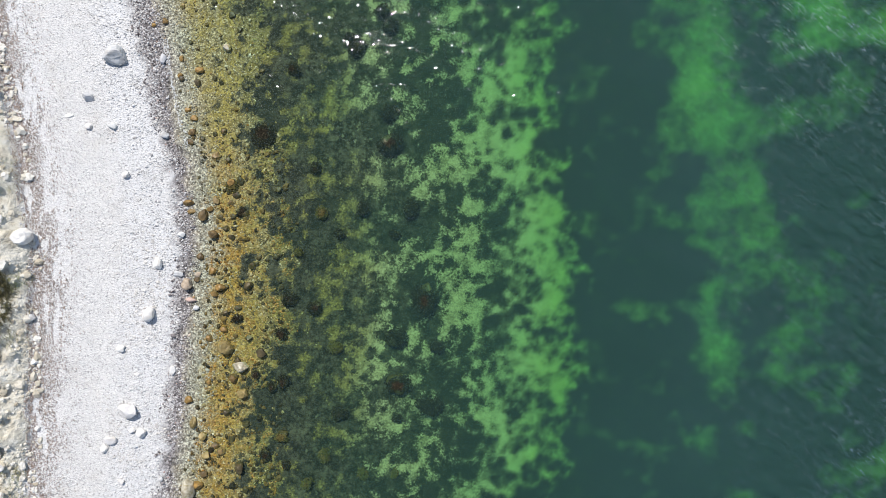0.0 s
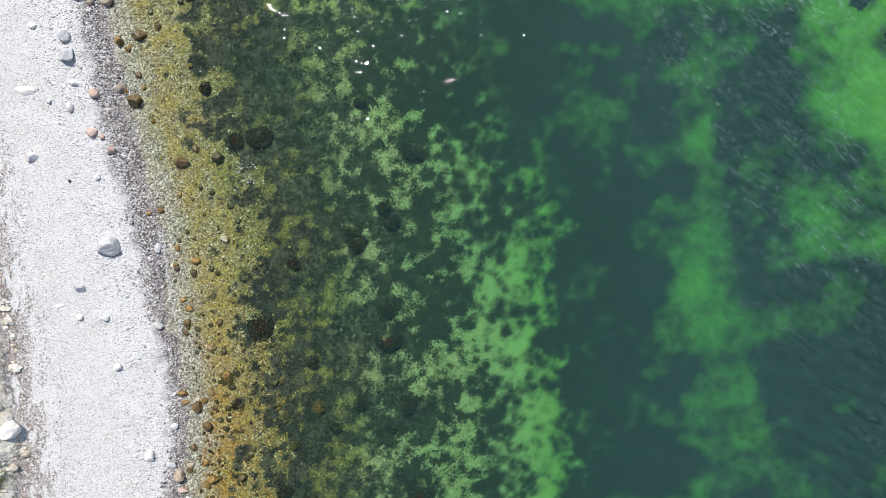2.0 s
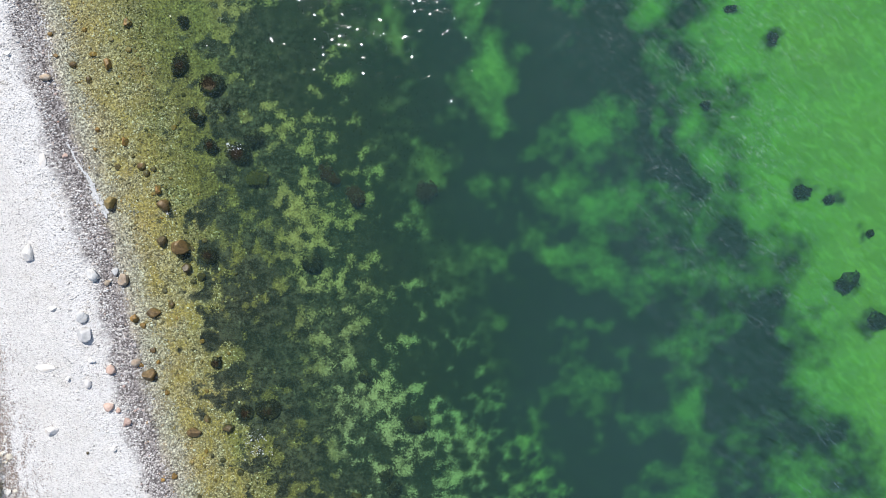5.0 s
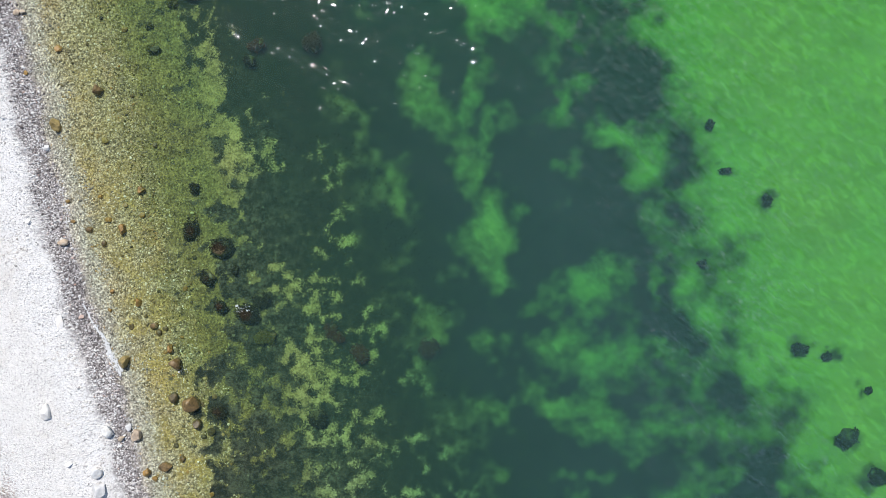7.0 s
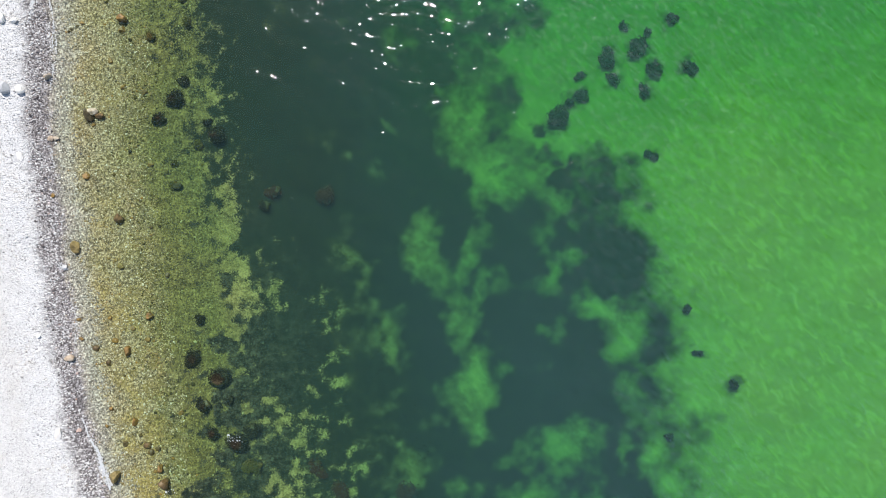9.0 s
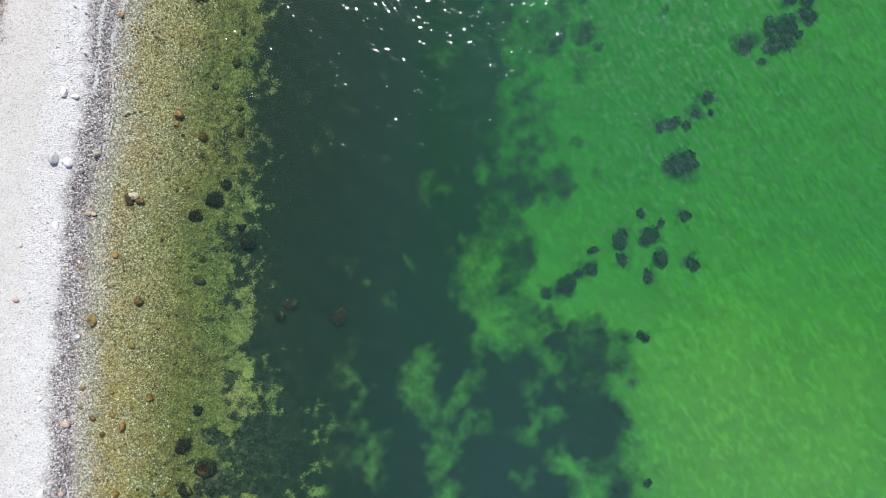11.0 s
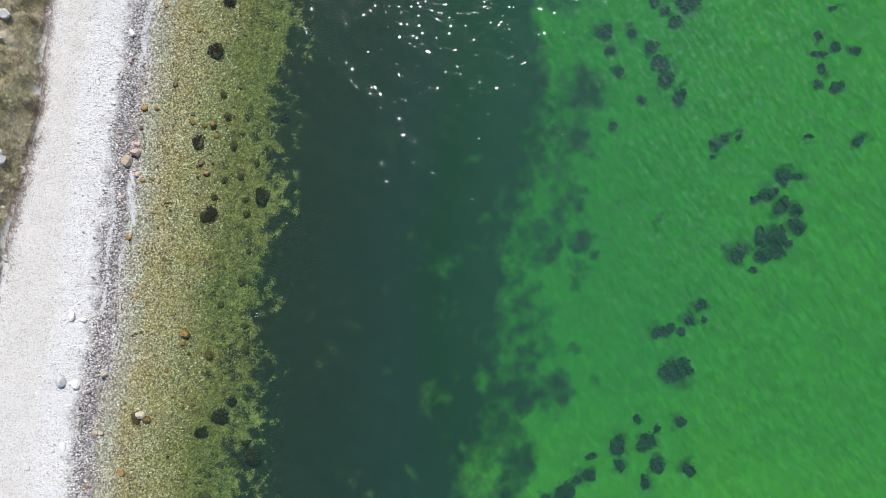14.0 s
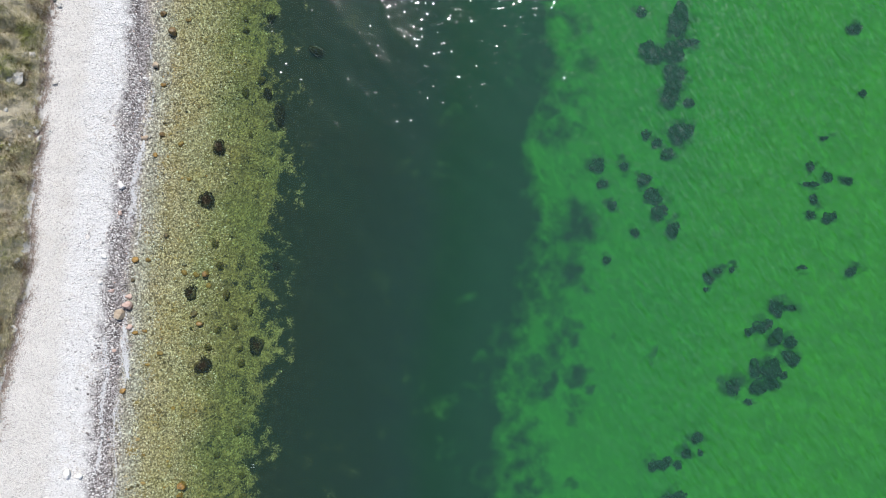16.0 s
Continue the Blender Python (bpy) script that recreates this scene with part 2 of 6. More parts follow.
weed_patch(-0.2, 61.7, 0.69, 0.48, 0.5)
weed_patch(0.8, 66.6, 0.27, 0.27, 0.5)
weed_patch(0.9, 64.6, 0.27, 0.48, 0.4)
weed_patch(-1.4, 58.8, 0.89, 0.69, 0.4)
weed_patch(3.6, 66.2, 0.34, 0.41, 0.4)
weed_patch(16.9, 28.0, 0.58, 0.52, 0.6)
weed_patch(18.3, 27.6, 0.42, 0.35, 0.6)
weed_patch(20.4, 26.1, 0.32, 0.20, 0.6)
weed_patch(19.6, 23.6, 0.65, 0.58, 0.6)
weed_patch(21.2, 21.7, 0.78, 0.65, 0.6)
weed_patch(12.7, 36.9, 0.37, 0.23, 0.6)
weed_patch(14.9, 35.5, 0.44, 0.47, 0.6)
weed_patch(8.5, 47.3, 0.31, 0.28, 0.6)
weed_patch(11.8, 39.2, 0.28, 0.34, 0.6)
weed_patch(11.8, 32.1, 0.31, 0.28, 0.6)
weed_patch(7.4, 57.8, 0.99, 0.84, 0.6)
weed_patch(8.2, 58.1, 0.37, 0.34, 0.6)
weed_patch(6.3, 59.9, 0.57, 0.45, 0.6)
weed_patch(5.7, 59.6, 0.42, 0.37, 0.6)
weed_patch(7.1, 60.1, 0.31, 0.37, 0.6)
weed_patch(7.7, 62.1, 0.37, 0.50, 0.6)
weed_patch(7.4, 61.0, 0.42, 0.34, 0.6)
weed_patch(8.2, 61.3, 0.23, 0.23, 0.6)
weed_patch(8.8, 65.8, 0.50, 0.61, 0.6)
weed_patch(5.5, 52.3, 0.61, 0.68, 0.6)
weed_patch(7.2, 53.1, 0.72, 0.61, 0.6)
weed_patch(8.2, 52.0, 0.61, 0.53, 0.6)
weed_patch(10.1, 52.4, 0.45, 0.53, 0.6)
weed_patch(6.1, 51.2, 0.37, 0.53, 0.6)
weed_patch(7.9, 50.8, 0.37, 0.53, 0.6)
weed_patch(3.4, 48.7, 0.72, 0.76, 0.6)
weed_patch(4.5, 50.0, 0.53, 0.42, 0.6)
weed_patch(3.9, 49.5, 0.34, 0.31, 0.6)
weed_patch(4.2, 51.1, 0.37, 0.26, 0.6)
weed_patch(8.8, 54.9, 0.34, 0.45, 0.6)
weed_patch(6.2, 54.2, 0.31, 0.37, 0.6)
weed_patch(7.6, 54.0, 0.31, 0.26, 0.6)
weed_patch(8.9, 47.1, 0.26, 0.26, 0.6)
weed_patch(10.0, 71.3, 0.57, 0.53, 0.6)
weed_patch(10.8, 71.6, 0.53, 0.23, 0.6)
weed_patch(9.4, 70.0, 0.68, 0.45, 0.6)
weed_patch(8.8, 69.4, 0.37, 0.31, 0.6)
weed_patch(10.4, 69.5, 0.53, 0.65, 0.6)
weed_patch(11.4, 69.6, 0.45, 0.50, 0.6)
weed_patch(11.7, 68.7, 0.57, 0.53, 0.6)
weed_patch(10.7, 67.7, 0.76, 0.68, 0.6)
weed_patch(9.8, 67.3, 0.37, 0.76, 0.6)
weed_patch(10.3, 66.4, 0.68, 0.53, 0.6)
weed_patch(11.2, 66.8, 0.45, 0.45, 0.6)
weed_patch(11.6, 67.5, 0.31, 0.31, 0.6)
weed_patch(10.1, 65.2, 0.26, 0.23, 0.6)
weed_patch(5.4, 71.7, 0.34, 0.42, 0.6)
weed_patch(5.8, 72.4, 0.34, 0.23, 0.6)
weed_patch(6.6, 72.7, 0.19, 0.26, 0.6)
weed_patch(5.5, 71.0, 0.19, 0.15, 0.6)
weed_patch(13.7, 74.9, 0.37, 0.37, 0.6)
weed_patch(10.7, 74.2, 0.34, 0.15, 0.6)
weed_patch(-1.3, 86.3, 0.68, 1.52, 0.6)
weed_patch(-2.3, 84.0, 0.91, 0.68, 0.6)
weed_patch(-1.1, 84.5, 0.84, 0.68, 0.6)
weed_patch(-0.5, 83.3, 0.76, 0.76, 0.6)
weed_patch(-0.3, 82.0, 0.76, 0.91, 0.6)
weed_patch(0.8, 81.8, 0.39, 0.34, 0.6)
weed_patch(0.9, 79.8, 0.84, 0.68, 0.6)
weed_patch(-1.0, 79.1, 0.39, 0.34, 0.6)
weed_patch(-0.2, 78.8, 0.45, 0.31, 0.6)
weed_patch(0.6, 78.3, 0.50, 0.39, 0.6)
weed_patch(-3.4, 76.3, 0.57, 0.53, 0.6)
weed_patch(-2.7, 75.4, 0.45, 0.31, 0.6)
weed_patch(-1.7, 76.8, 0.31, 0.34, 0.6)
weed_patch(-1.6, 74.2, 0.39, 0.39, 0.6)
weed_patch(0.2, 73.1, 0.31, 0.34, 0.6)
weed_patch(-1.0, 70.9, 0.34, 0.31, 0.6)
weed_patch(-0.3, 76.4, 0.53, 0.45, 0.6)
weed_patch(0.6, 75.6, 0.68, 0.53, 0.6)
weed_patch(1.2, 74.7, 0.57, 0.61, 0.6)
weed_patch(2.4, 74.0, 0.42, 0.61, 0.6)
weed_patch(9.3, 80.3, 0.31, 0.34, 0.6)
weed_patch(9.7, 79.3, 0.68, 0.19, 0.6)
weed_patch(10.5, 80.0, 0.39, 0.34, 0.6)
weed_patch(11.7, 80.2, 0.42, 0.26, 0.6)
weed_patch(10.1, 78.4, 0.31, 0.31, 0.6)
weed_patch(10.2, 77.5, 0.31, 0.31, 0.6)
weed_patch(11.3, 77.7, 0.45, 0.45, 0.6)
weed_patch(13.7, 74.9, 0.42, 0.39, 0.6)
weed_patch(5.4, 71.9, 0.50, 0.45, 0.6)
weed_patch(5.9, 72.5, 0.31, 0.26, 0.6)
weed_patch(6.5, 72.8, 0.23, 0.19, 0.6)
weed_patch(9.3, 89.4, 0.53, 0.39, 0.6)
weed_patch(10.9, 85.7, 0.31, 0.23, 0.6)
weed_patch(9.6, 82.3, 0.31, 0.15, 0.6)
weed_patch(-3.7, 86.3, 0.45, 0.34, 0.6)
weed_patch(-0.3, 85.4, 0.76, 0.31, 0.6)


def worley(x, y, size, shift=0):
    """Distance to the nearest of scattered points, one in each square of that size, as a share of the size."""
    u, v = x / size, y / size
    ui, vi = np.floor(u).astype(int), np.floor(v).astype(int)
    best = np.full(np.shape(u), 9.0)
    for i in (-1, 0, 1):
        for j in (-1, 0, 1):
            a, b = ui + i, vi + j
            px = a + _table[(a + shift) % 256, (b * 3 + 7) % 256]
            py = b + _table[(a * 5 + 11) % 256, (b + shift) % 256]
            grow = 0.75 + 0.5 * _table[(a * 7 + 3) % 256, (b * 2 + shift) % 256]
            best = np.minimum(best, np.hypot(u - px, v - py) / grow)
    return best


def weed_cover(x, y):
    """Share of the seabed under weed: beds first, then the clumps and gaps in them."""
    edge, sand = np.interp(y, WEED_Y, WEED_X), np.interp(y, SAND_Y, SAND_X)
    u = x - edge + 0.5 * fbm(x, y, 2.5, 2, 4) * np.interp(y, [30, 46], [1, 0.5])
    w = np.interp(y, [0, 22, 28, 40, 48], [1.8, 1.6, 2.3, 2.2, 1.3])
    into = smooth(-w, w, u)
    c = np.interp(y, [0, 8, 15, 23, 29, 33, 42], [0.69, 0.71, 0.72, 0.64, 0.69, 0.78, 0.93])
    c = (c + (np.interp(y, [29, 40], [0.82, 0.97]) - c) * smooth(5.5, 9.0, u) * smooth(13, 20, y)) * into
    c = c + np.interp(y, [0, 14, 30, 44, 60], [0.3, 0.27, 0.25, 0.17, 0.1]) * smooth(-4.5, -0.6, u) * (1 - into)
    # pale gaps in the belt beside the shore beds, then an even bed, then open sand
    belt = smooth(3.0, 5.5, u) * (1 - smooth(12.8, 14.6, u)) * (1 - smooth(14, 20, y))
    c = c - 0.02 * belt * smooth(5.0, 8.5, u)
    far = smooth(14.0, 15.4, u)
    c = np.maximum(c, np.interp(y, [0, 12, 30, 46], [0.95, 0.9, 0.9, 0.97]) * far)
    # the bed thins towards the open sand
    share = np.clip((x - edge) / np.maximum(sand - edge, 6.0), 0, 1)
    c = c - 0.09 * smooth(0.45, 1.05, share) * smooth(36, 48, y)
    wide = np.interp(y, [40, 52], [2.2, 1.3])
    c = c * (1 - smooth(-wide, wide, x - sand - np.interp(y, [44, 52], [0.0, 0.7]) + np.interp(y, [40, 55], [1.8, 0.9]) * fbm(x, y, 3.0, 4, 8)))
    off = x - sand
    fringe = smooth(47, 53, y) * smooth(-1.0, 0.6, off) * (1 - smooth(2.2, 5.5, off))
    c = np.maximum(c, fringe * (0.42 + 0.5 * fbm(x, y, 1.5, 3, 60)))
    # dark clumps of weed straggle along the inner edge of the beds
    band = np.exp(-((u + 0.5) / 1.5) ** 2) * smooth(12, 18, y) * (1 - smooth(44, 50, y))
    c = c + band * (1.0 * (0.47 - worley(x + 0.25 * fbm(x, y, 0.7, 2, 21), y + 0.25 * fbm(x, y, 0.7, 2, 22), 1.05, 9)) + 0.02)
    bare, grown = np.zeros_like(c), np.zeros_like(c)
    wx, wy = x + 0.5 * fbm(x, y, 1.1, 3, 30), y + 0.5 * fbm(x, y, 1.1, 3, 40)
    for px, py, rx, ry, k in COVER:
        q = ((wx - px) / (1.1 * rx)) ** 2 + ((wy - py) / (1.1 * ry)) ** 2
        if k < 0:
            bare = np.maximum(bare, -k * np.exp(-q))
        else:
            grown = np.maximum(grown, k * np.exp(-q * q * 0.7))
    reach = np.interp(y, [12, 24, 34, 46], [15.0, 9.5, 5.0, 0.7])
    near = 1 - smooth(reach, reach + np.interp(y, [12, 24, 46], [2.5, 4.5, 3.0]), u)
    c = np.maximum(c - (np.interp(y, [44, 50], [0.72, 0.52]) - 0.08 * near) * np.minimum(bare, 0.75), np.minimum(grown, np.interp(y, [40, 48], [1.0, 0.72])))
    patchy = np.interp(y, [36, 48], [1.0, 1.1]) * near * smooth(-5.5, -2.5, u)
    lumps = 0.62 * (0.5 - worley(x + 0.12 * fbm(x, y, 0.3, 2, 9), y + 0.12 * fbm(x, y, 0.3, 2, 19), 0.62, 5)) + 0.3 * fbm(x, y, 0.42, 3, 6.0) + 0.22 * fbm(x, y, 1.5, 2, 1.0)
    drift = np.interp(y, [36, 48], [0.3, 0.2]) * fbm(x, y, 1.6, 3, 1.0)
    soft = np.interp(u, [-2, 3, 12], [0.22, 0.31, 0.44]) + np.interp(y, [32, 46], [0, 0.22]) * near
    clumps = smooth(0.5 - soft, 0.5 + soft, c + lumps * patchy)
    haze = np.clip(0.5 + (c + drift - 0.5) * 1.5, 0, 1)
    return clumps * near + haze * (1 - near)


# ---- materials ----
class Mat:
    """A node material with short ways to wire it."""

    def __init__(self, name):
        self.m = bpy.data.materials.new(name)
        self.m.use_nodes = True
        self.t = self.m.node_tree
        self.bsdf = self.t.nodes["Principled BSDF"]
        self.out = self.t.nodes["Material Output"]

    def node(self, kind, **values):
        n = self.t.nodes.new(kind)
        for k, v in values.items():
            n.inputs[k.replace("_", " ")].default_value = v
        return n

    def link(self, a, b):
        self.t.links.new(a, b)

    def place(self):
        return self.node("ShaderNodeNewGeometry").outputs["Position"]

    def noise(self, size, detail=4.0, rough=0.6, warp=0.0):
        n = self.node("ShaderNodeTexNoise", Scale=1.0 / size, Detail=detail, Roughness=rough, Distortion=warp)
        self.link(self.place(), n.inputs["Vector"])
        return n.outputs["Fac"]

    def cells(self, size, feature="F1", out="Distance"):
        n = self.node("ShaderNodeTexVoronoi", Scale=1.0 / size)
        n.feature = feature
        self.link(self.place(), n.inputs["Vector"])
        return n.outputs[out]

    def ramp(self, value, *stops):
        n = self.node("ShaderNodeValToRGB")
        e = n.color_ramp.elements
        while len(e) < len(stops):
            e.new(0.5)
        for i, (p, c) in enumerate(stops):
            e[i].position, e[i].color = p, (*c, 1)
        self.link(value, n.inputs["Fac"])
        return n.outputs["Color"]

    def mix(self, fac, a, b, how="MIX"):
        n = self.node("ShaderNodeMix")
        n.data_type, n.blend_type = "RGBA", how
        for sock, v in ((n.inputs[0], fac), (n.inputs[6], a), (n.inputs[7], b)):
            if isinstance(v, (int, float)):
                sock.default_value = v
            elif isinstance(v, tuple):
                sock.default_value = (*v, 1)
            else:
                self.link(v, sock)
        return n.outputs[2]

    def math(self, how, a, b=0.0, clamp=False):
        n = self.node("ShaderNodeMath")
        n.operation, n.use_clamp = how, clamp
        for sock, v in ((n.inputs[0], a), (n.inputs[1], b)):
            if isinstance(v, (int, float)):
                sock.default_value = v
            else:
                self.link(v, sock)
        return n.outputs[0]

    def span(self, v, a, b, c=0.0, d=1.0):
        n = self.node("ShaderNodeMapRange", From_Min=a, From_Max=b, To_Min=c, To_Max=d)
        n.interpolation_type = "SMOOTHSTEP"
        self.link(v, n.inputs["Value"])
        return n.outputs["Result"]

    def attr(self, name):
        n = self.node("ShaderNodeAttribute")
        n.attribute_name = name
        return n.outputs["Fac"]

    def island(self):
        return self.node("ShaderNodeNewGeometry").outputs["Random Per Island"]

    def chance(self):
        return self.node("ShaderNodeObjectInfo").outputs["Random"]

    def bump(self, height, strength, distance):
        n = self.node("ShaderNodeBump", Strength=strength, Distance=distance)
        self.link(height, n.inputs["Height"])
        self.link(n.outputs["Normal"], self.bsdf.inputs["Normal"])
        return n

    def done(self, colour, rough=0.8, spec=0.4):
        if isinstance(colour, tuple):
            self.bsdf.inputs["Base Color"].default_value = (*colour, 1)
        else:
            self.link(colour, self.bsdf.inputs["Base Color"])
        if isinstance(rough, float):
            self.bsdf.inputs["Roughness"].default_value = rough
        else:
            self.link(rough, self.bsdf.inputs["Roughness"])
        self.bsdf.inputs["Specular IOR Level"].default_value = spec
        return self.m


def stone_material(name, dark, light, stain, rough=0.75, wet=0.0):
    m = Mat(name)
    n = m.noise(0.22, 6, 0.65)
    c = m.ramp(n, (0.3, dark), (0.62, light))
    c = m.mix(m.span(m.noise(0.5, 3, 0.6, 0.6), 0.52, 0.66), c, stain)
    tone = m.ramp(m.chance(), (0.0, (0.82, 0.8, 0.8)), (1.0, (1.08, 1.06, 1.02)))
    c = m.mix(1.0, c, tone, "MULTIPLY")
    m.bump(m.mix(0.5, m.noise(0.05, 5), m.noise(0.3, 4)), 0.6, 0.03)
    return m.done(c, rough, 0.3 + wet)


def pebble_material(name, *stops, rough=0.7, spec=0.3, soil=None, rust=None):
    m = Mat(name)
    c = m.ramp(m.island(), *stops)
    c = m.mix(m.span(m.noise(0.02, 3), 0.35, 0.7), c, m.mix(1.0, c, (0.75, 0.74, 0.72), "MULTIPLY"))
    if soil:
        c = m.mix(m.span(m.noise(1.6, 4, 0.6, 0.4), 0.45, 0.65), c, m.mix(1.0, c, soil, "MULTIPLY"))
    if rust:
        # iron stains off the slumped bank
        at = m.node("ShaderNodeSeparateXYZ")
        m.link(m.place(), at.inputs[0])
        c = m.mix(m.math("MULTIPLY", m.span(at.outputs["Y"], 0.0, 10.0), 1.0), m.mix(m.span(m.noise(0.9, 4, 0.65), 0.36, 0.58), c, m.mix(1.0, c, rust, "MULTIPLY")), c)
    return m.done(c, rough, spec)


def ground_material():
    m = Mat("beach_and_seabed")
    shore, weed, bank, slip = m.attr("shore"), m.attr("weed"), m.attr("bank"), m.attr("chalk")
    ragged = m.math("ADD", shore, m.span(m.noise(0.9, 5, 0.7), 0.2, 0.8, -0.45, 0.45))
    grain, fine = m.noise(0.05, 3, 0.7), m.noise(0.4, 4, 0.6)
    along = m.node("ShaderNodeSeparateXYZ")
    m.link(m.place(), along.inputs[0])
    pebbly = m.cells(0.07)
    white = m.ramp(m.cells(0.05, out="Color"), (0.05, (0.25, 0.245, 0.24)), (0.3, (0.56, 0.555, 0.55)), (0.7, (0.64, 0.63, 0.615)), (1.0, (0.72, 0.71, 0.695)))
    white = m.mix(m.span(grain, 0.5, 0.75, 0, 0.5), white, (0.5, 0.49, 0.475))
    white = m.mix(m.span(m.noise(1.1, 4, 0.65), 0.5, 0.72, 0, 0.6), white, m.mix(1.0, white, (0.9, 0.88, 0.85), "MULTIPLY"))
    grey = m.ramp(m.cells(0.07, out="Color"), (0.1, (0.05, 0.044, 0.043)), (0.5, (0.17, 0.155, 0.15)), (0.95, (0.45, 0.43, 0.42)))
    gravel = m.ramp(m.cells(0.075, out="Color"), (0.1, (0.07, 0.06, 0.04)), (0.5, (0.29, 0.235, 0.15)), (0.95, (0.55, 0.48, 0.36)))
    rusty = m.span(m.math("ADD", along.outputs["Y"], m.span(m.noise(6.0, 3), 0.2, 0.8, -12.0, 12.0)), 16.0, 48.0, 0.95, 0.25)
    gravel = m.mix(m.math("MULTIPLY", rusty, m.span(m.noise(1.3, 4, 0.65, 0.5), 0.36, 0.6)), gravel, m.mix(grain, (0.2, 0.14, 0.042), (0.44, 0.34, 0.125)))
    iron = m.math("MULTIPLY", m.math("MULTIPLY", m.span(along.outputs["Y"], 0.0, 9.0, 0.95, 0.0), m.span(m.noise(0.35, 5, 0.7), 0.36, 0.6)), m.math("MULTIPLY", m.span(ragged, 0.2, 0.7), m.span(ragged, 2.2, 5.0, 1.0, 0.0)))
    gravel = m.mix(iron, gravel, m.mix(grain, (0.24, 0.125, 0.02), (0.42, 0.26, 0.07)))
    washed = m.ramp(m.cells(0.075, out="Color"), (0.1, (0.13, 0.115, 0.105)), (0.5, (0.37, 0.34, 0.31)), (0.95, (0.62, 0.6, 0.57)))
    gravel = m.mix(m.span(ragged, 0.6, 2.2, 0.85, 0.0), gravel, washed)
    algae = m.mix(m.span(m.mix(0.55, fine, m.noise(0.09, 3, 0.7)), 0.38, 0.62), (0.06, 0.052, 0.017), (0.225, 0.19, 0.066))
    gravel = m.mix(m.span(ragged, 2.6, 6.5, 0, 0.85), gravel, algae)
    sand = m.mix(m.span(m.noise(2.2, 4, 0.6), 0.35, 0.65), (0.37, 0.37, 0.17), (0.44, 0.435, 0.205))
    sand = m.mix(m.span(m.noise(0.3, 4, 0.7), 0.45, 0.75, 0, 0.35), sand, (0.24, 0.25, 0.105))
    # pale oblique streaks in the sand colour imitate sunlight focused by wavelets
    tilt = m.node("ShaderNodeMapping")
    tilt.vector_type = "TEXTURE"
    tilt.inputs["Rotation"].default_value, tilt.inputs["Scale"].default_value = (0, 0, radians(-42)), (0.8, 0.42, 1)
    m.link(m.place(), tilt.inputs["Vector"])
    caustics = m.node("ShaderNodeTexNoise", Scale=1.0, Detail=3.0, Distortion=0.6)
    m.link(tilt.outputs[0], caustics.inputs["Vector"])
    sand = m.mix(m.span(caustics.outputs["Fac"], 0.46, 0.7, 0, 0.6), sand, (0.58, 0.575, 0.29))
    gravel = m.mix(1.0, gravel, m.ramp(m.cells(0.085, out="Color"), (0.05, (0.5, 0.5, 0.5)), (0.5, (0.95, 0.95, 0.95)), (0.95, (1.6, 1.6, 1.55))), "MULTIPLY")
    muddy = m.mix(m.span(m.mix(0.5, fine, m.noise(0.1, 4, 0.7)), 0.38, 0.62), (0.16, 0.148, 0.10), (0.45, 0.415, 0.29))
    sand = m.mix(m.math("MULTIPLY", m.span(ragged, 16.5, 20.0, 1.0, 0.0), m.span(along.outputs["Y"], 14.0, 34.0, 1.0, 0.0)), sand, m.mix(fine, (0.38, 0.37, 0.27), (0.54, 0.52, 0.39)))
    north = m.span(along.outputs["Y"], 14.0, 26.0)
    muddy = m.mix(north, muddy, m.mix(1.0, muddy, (1.0, 0.84, 0.6), "MULTIPLY"))
    sand = m.mix(m.span(along.outputs["Y"], 40.0, 54.0), sand, m.mix(1.0, sand, (1.03, 0.97, 0.74), "MULTIPLY"))
    floor = m.mix(m.span(ragged, 13.0, 18.0), m.mix(m.span(ragged, 8.0, 10.5), gravel, muddy), sand)
    c = m.mix(m.span(m.math("ADD", ragged, m.span(along.outputs["Y"], 3.0, 12.0, -0.6, 0.0)), -1.5, -0.7), white, grey)
    c = m.mix(m.math("MULTIPLY", m.math("MULTIPLY", m.span(ragged, -6.6, -5.4), m.span(ragged, -3.6, -2.4, 1.0, 0.0)), m.span(along.outputs["Y"], 30.0, 52.0, 0.3, 0.75)), c, m.mix(1.0, c, (0.88, 0.85, 0.8), "MULTIPLY"))
    c = m.mix(m.span(ragged, -0.1, 0.35), c, floor)
    blades = m.mix(m.noise(0.12, 4, 0.7), (0.006, 0.010, 0.009), (0.022, 0.028, 0.021))
    olive = m.mix(m.span(m.mix(0.5, m.noise(0.15, 5, 0.75), m.noise(0.5, 4, 0.7)), 0.42, 0.65), (0.014, 0.014, 0.012), (0.12, 0.108, 0.084))
    olive = m.mix(m.span(m.cells(0.13, out="Color"), 0.88, 0.97, 0, 0.6), olive, (0.24, 0.23, 0.16))
    blades = m.mix(m.math("MULTIPLY", m.span(ragged, 8.0, 17.0, 1.0, 0.0), m.span(along.outputs["Y"], 34.0, 46.0, 1.0, 0.15)), blades, olive)
    blades = m.mix(m.span(m.noise(3.5, 4, 0.6), 0.4, 0.7, 0, 0.6), blades, (0.016, 0.022, 0.018))
    fray = m.mix(m.span(shore, 12.0, 20.0), m.noise(0.11, 4, 0.75), m.noise(0.7, 3, 0.55))
    torn = m.math("ADD", weed, m.math("MULTIPLY", m.span(fray, 0.3, 0.7, -0.55, 0.55), m.math("MULTIPLY", m.span(shore, 12.0, 20.0, 1.0, 0.3), m.math("ADD", 0.1, m.math("MULTIPLY", m.math("MULTIPLY", weed, m.math("SUBTRACT", 1.0, weed)), 3.6)))))
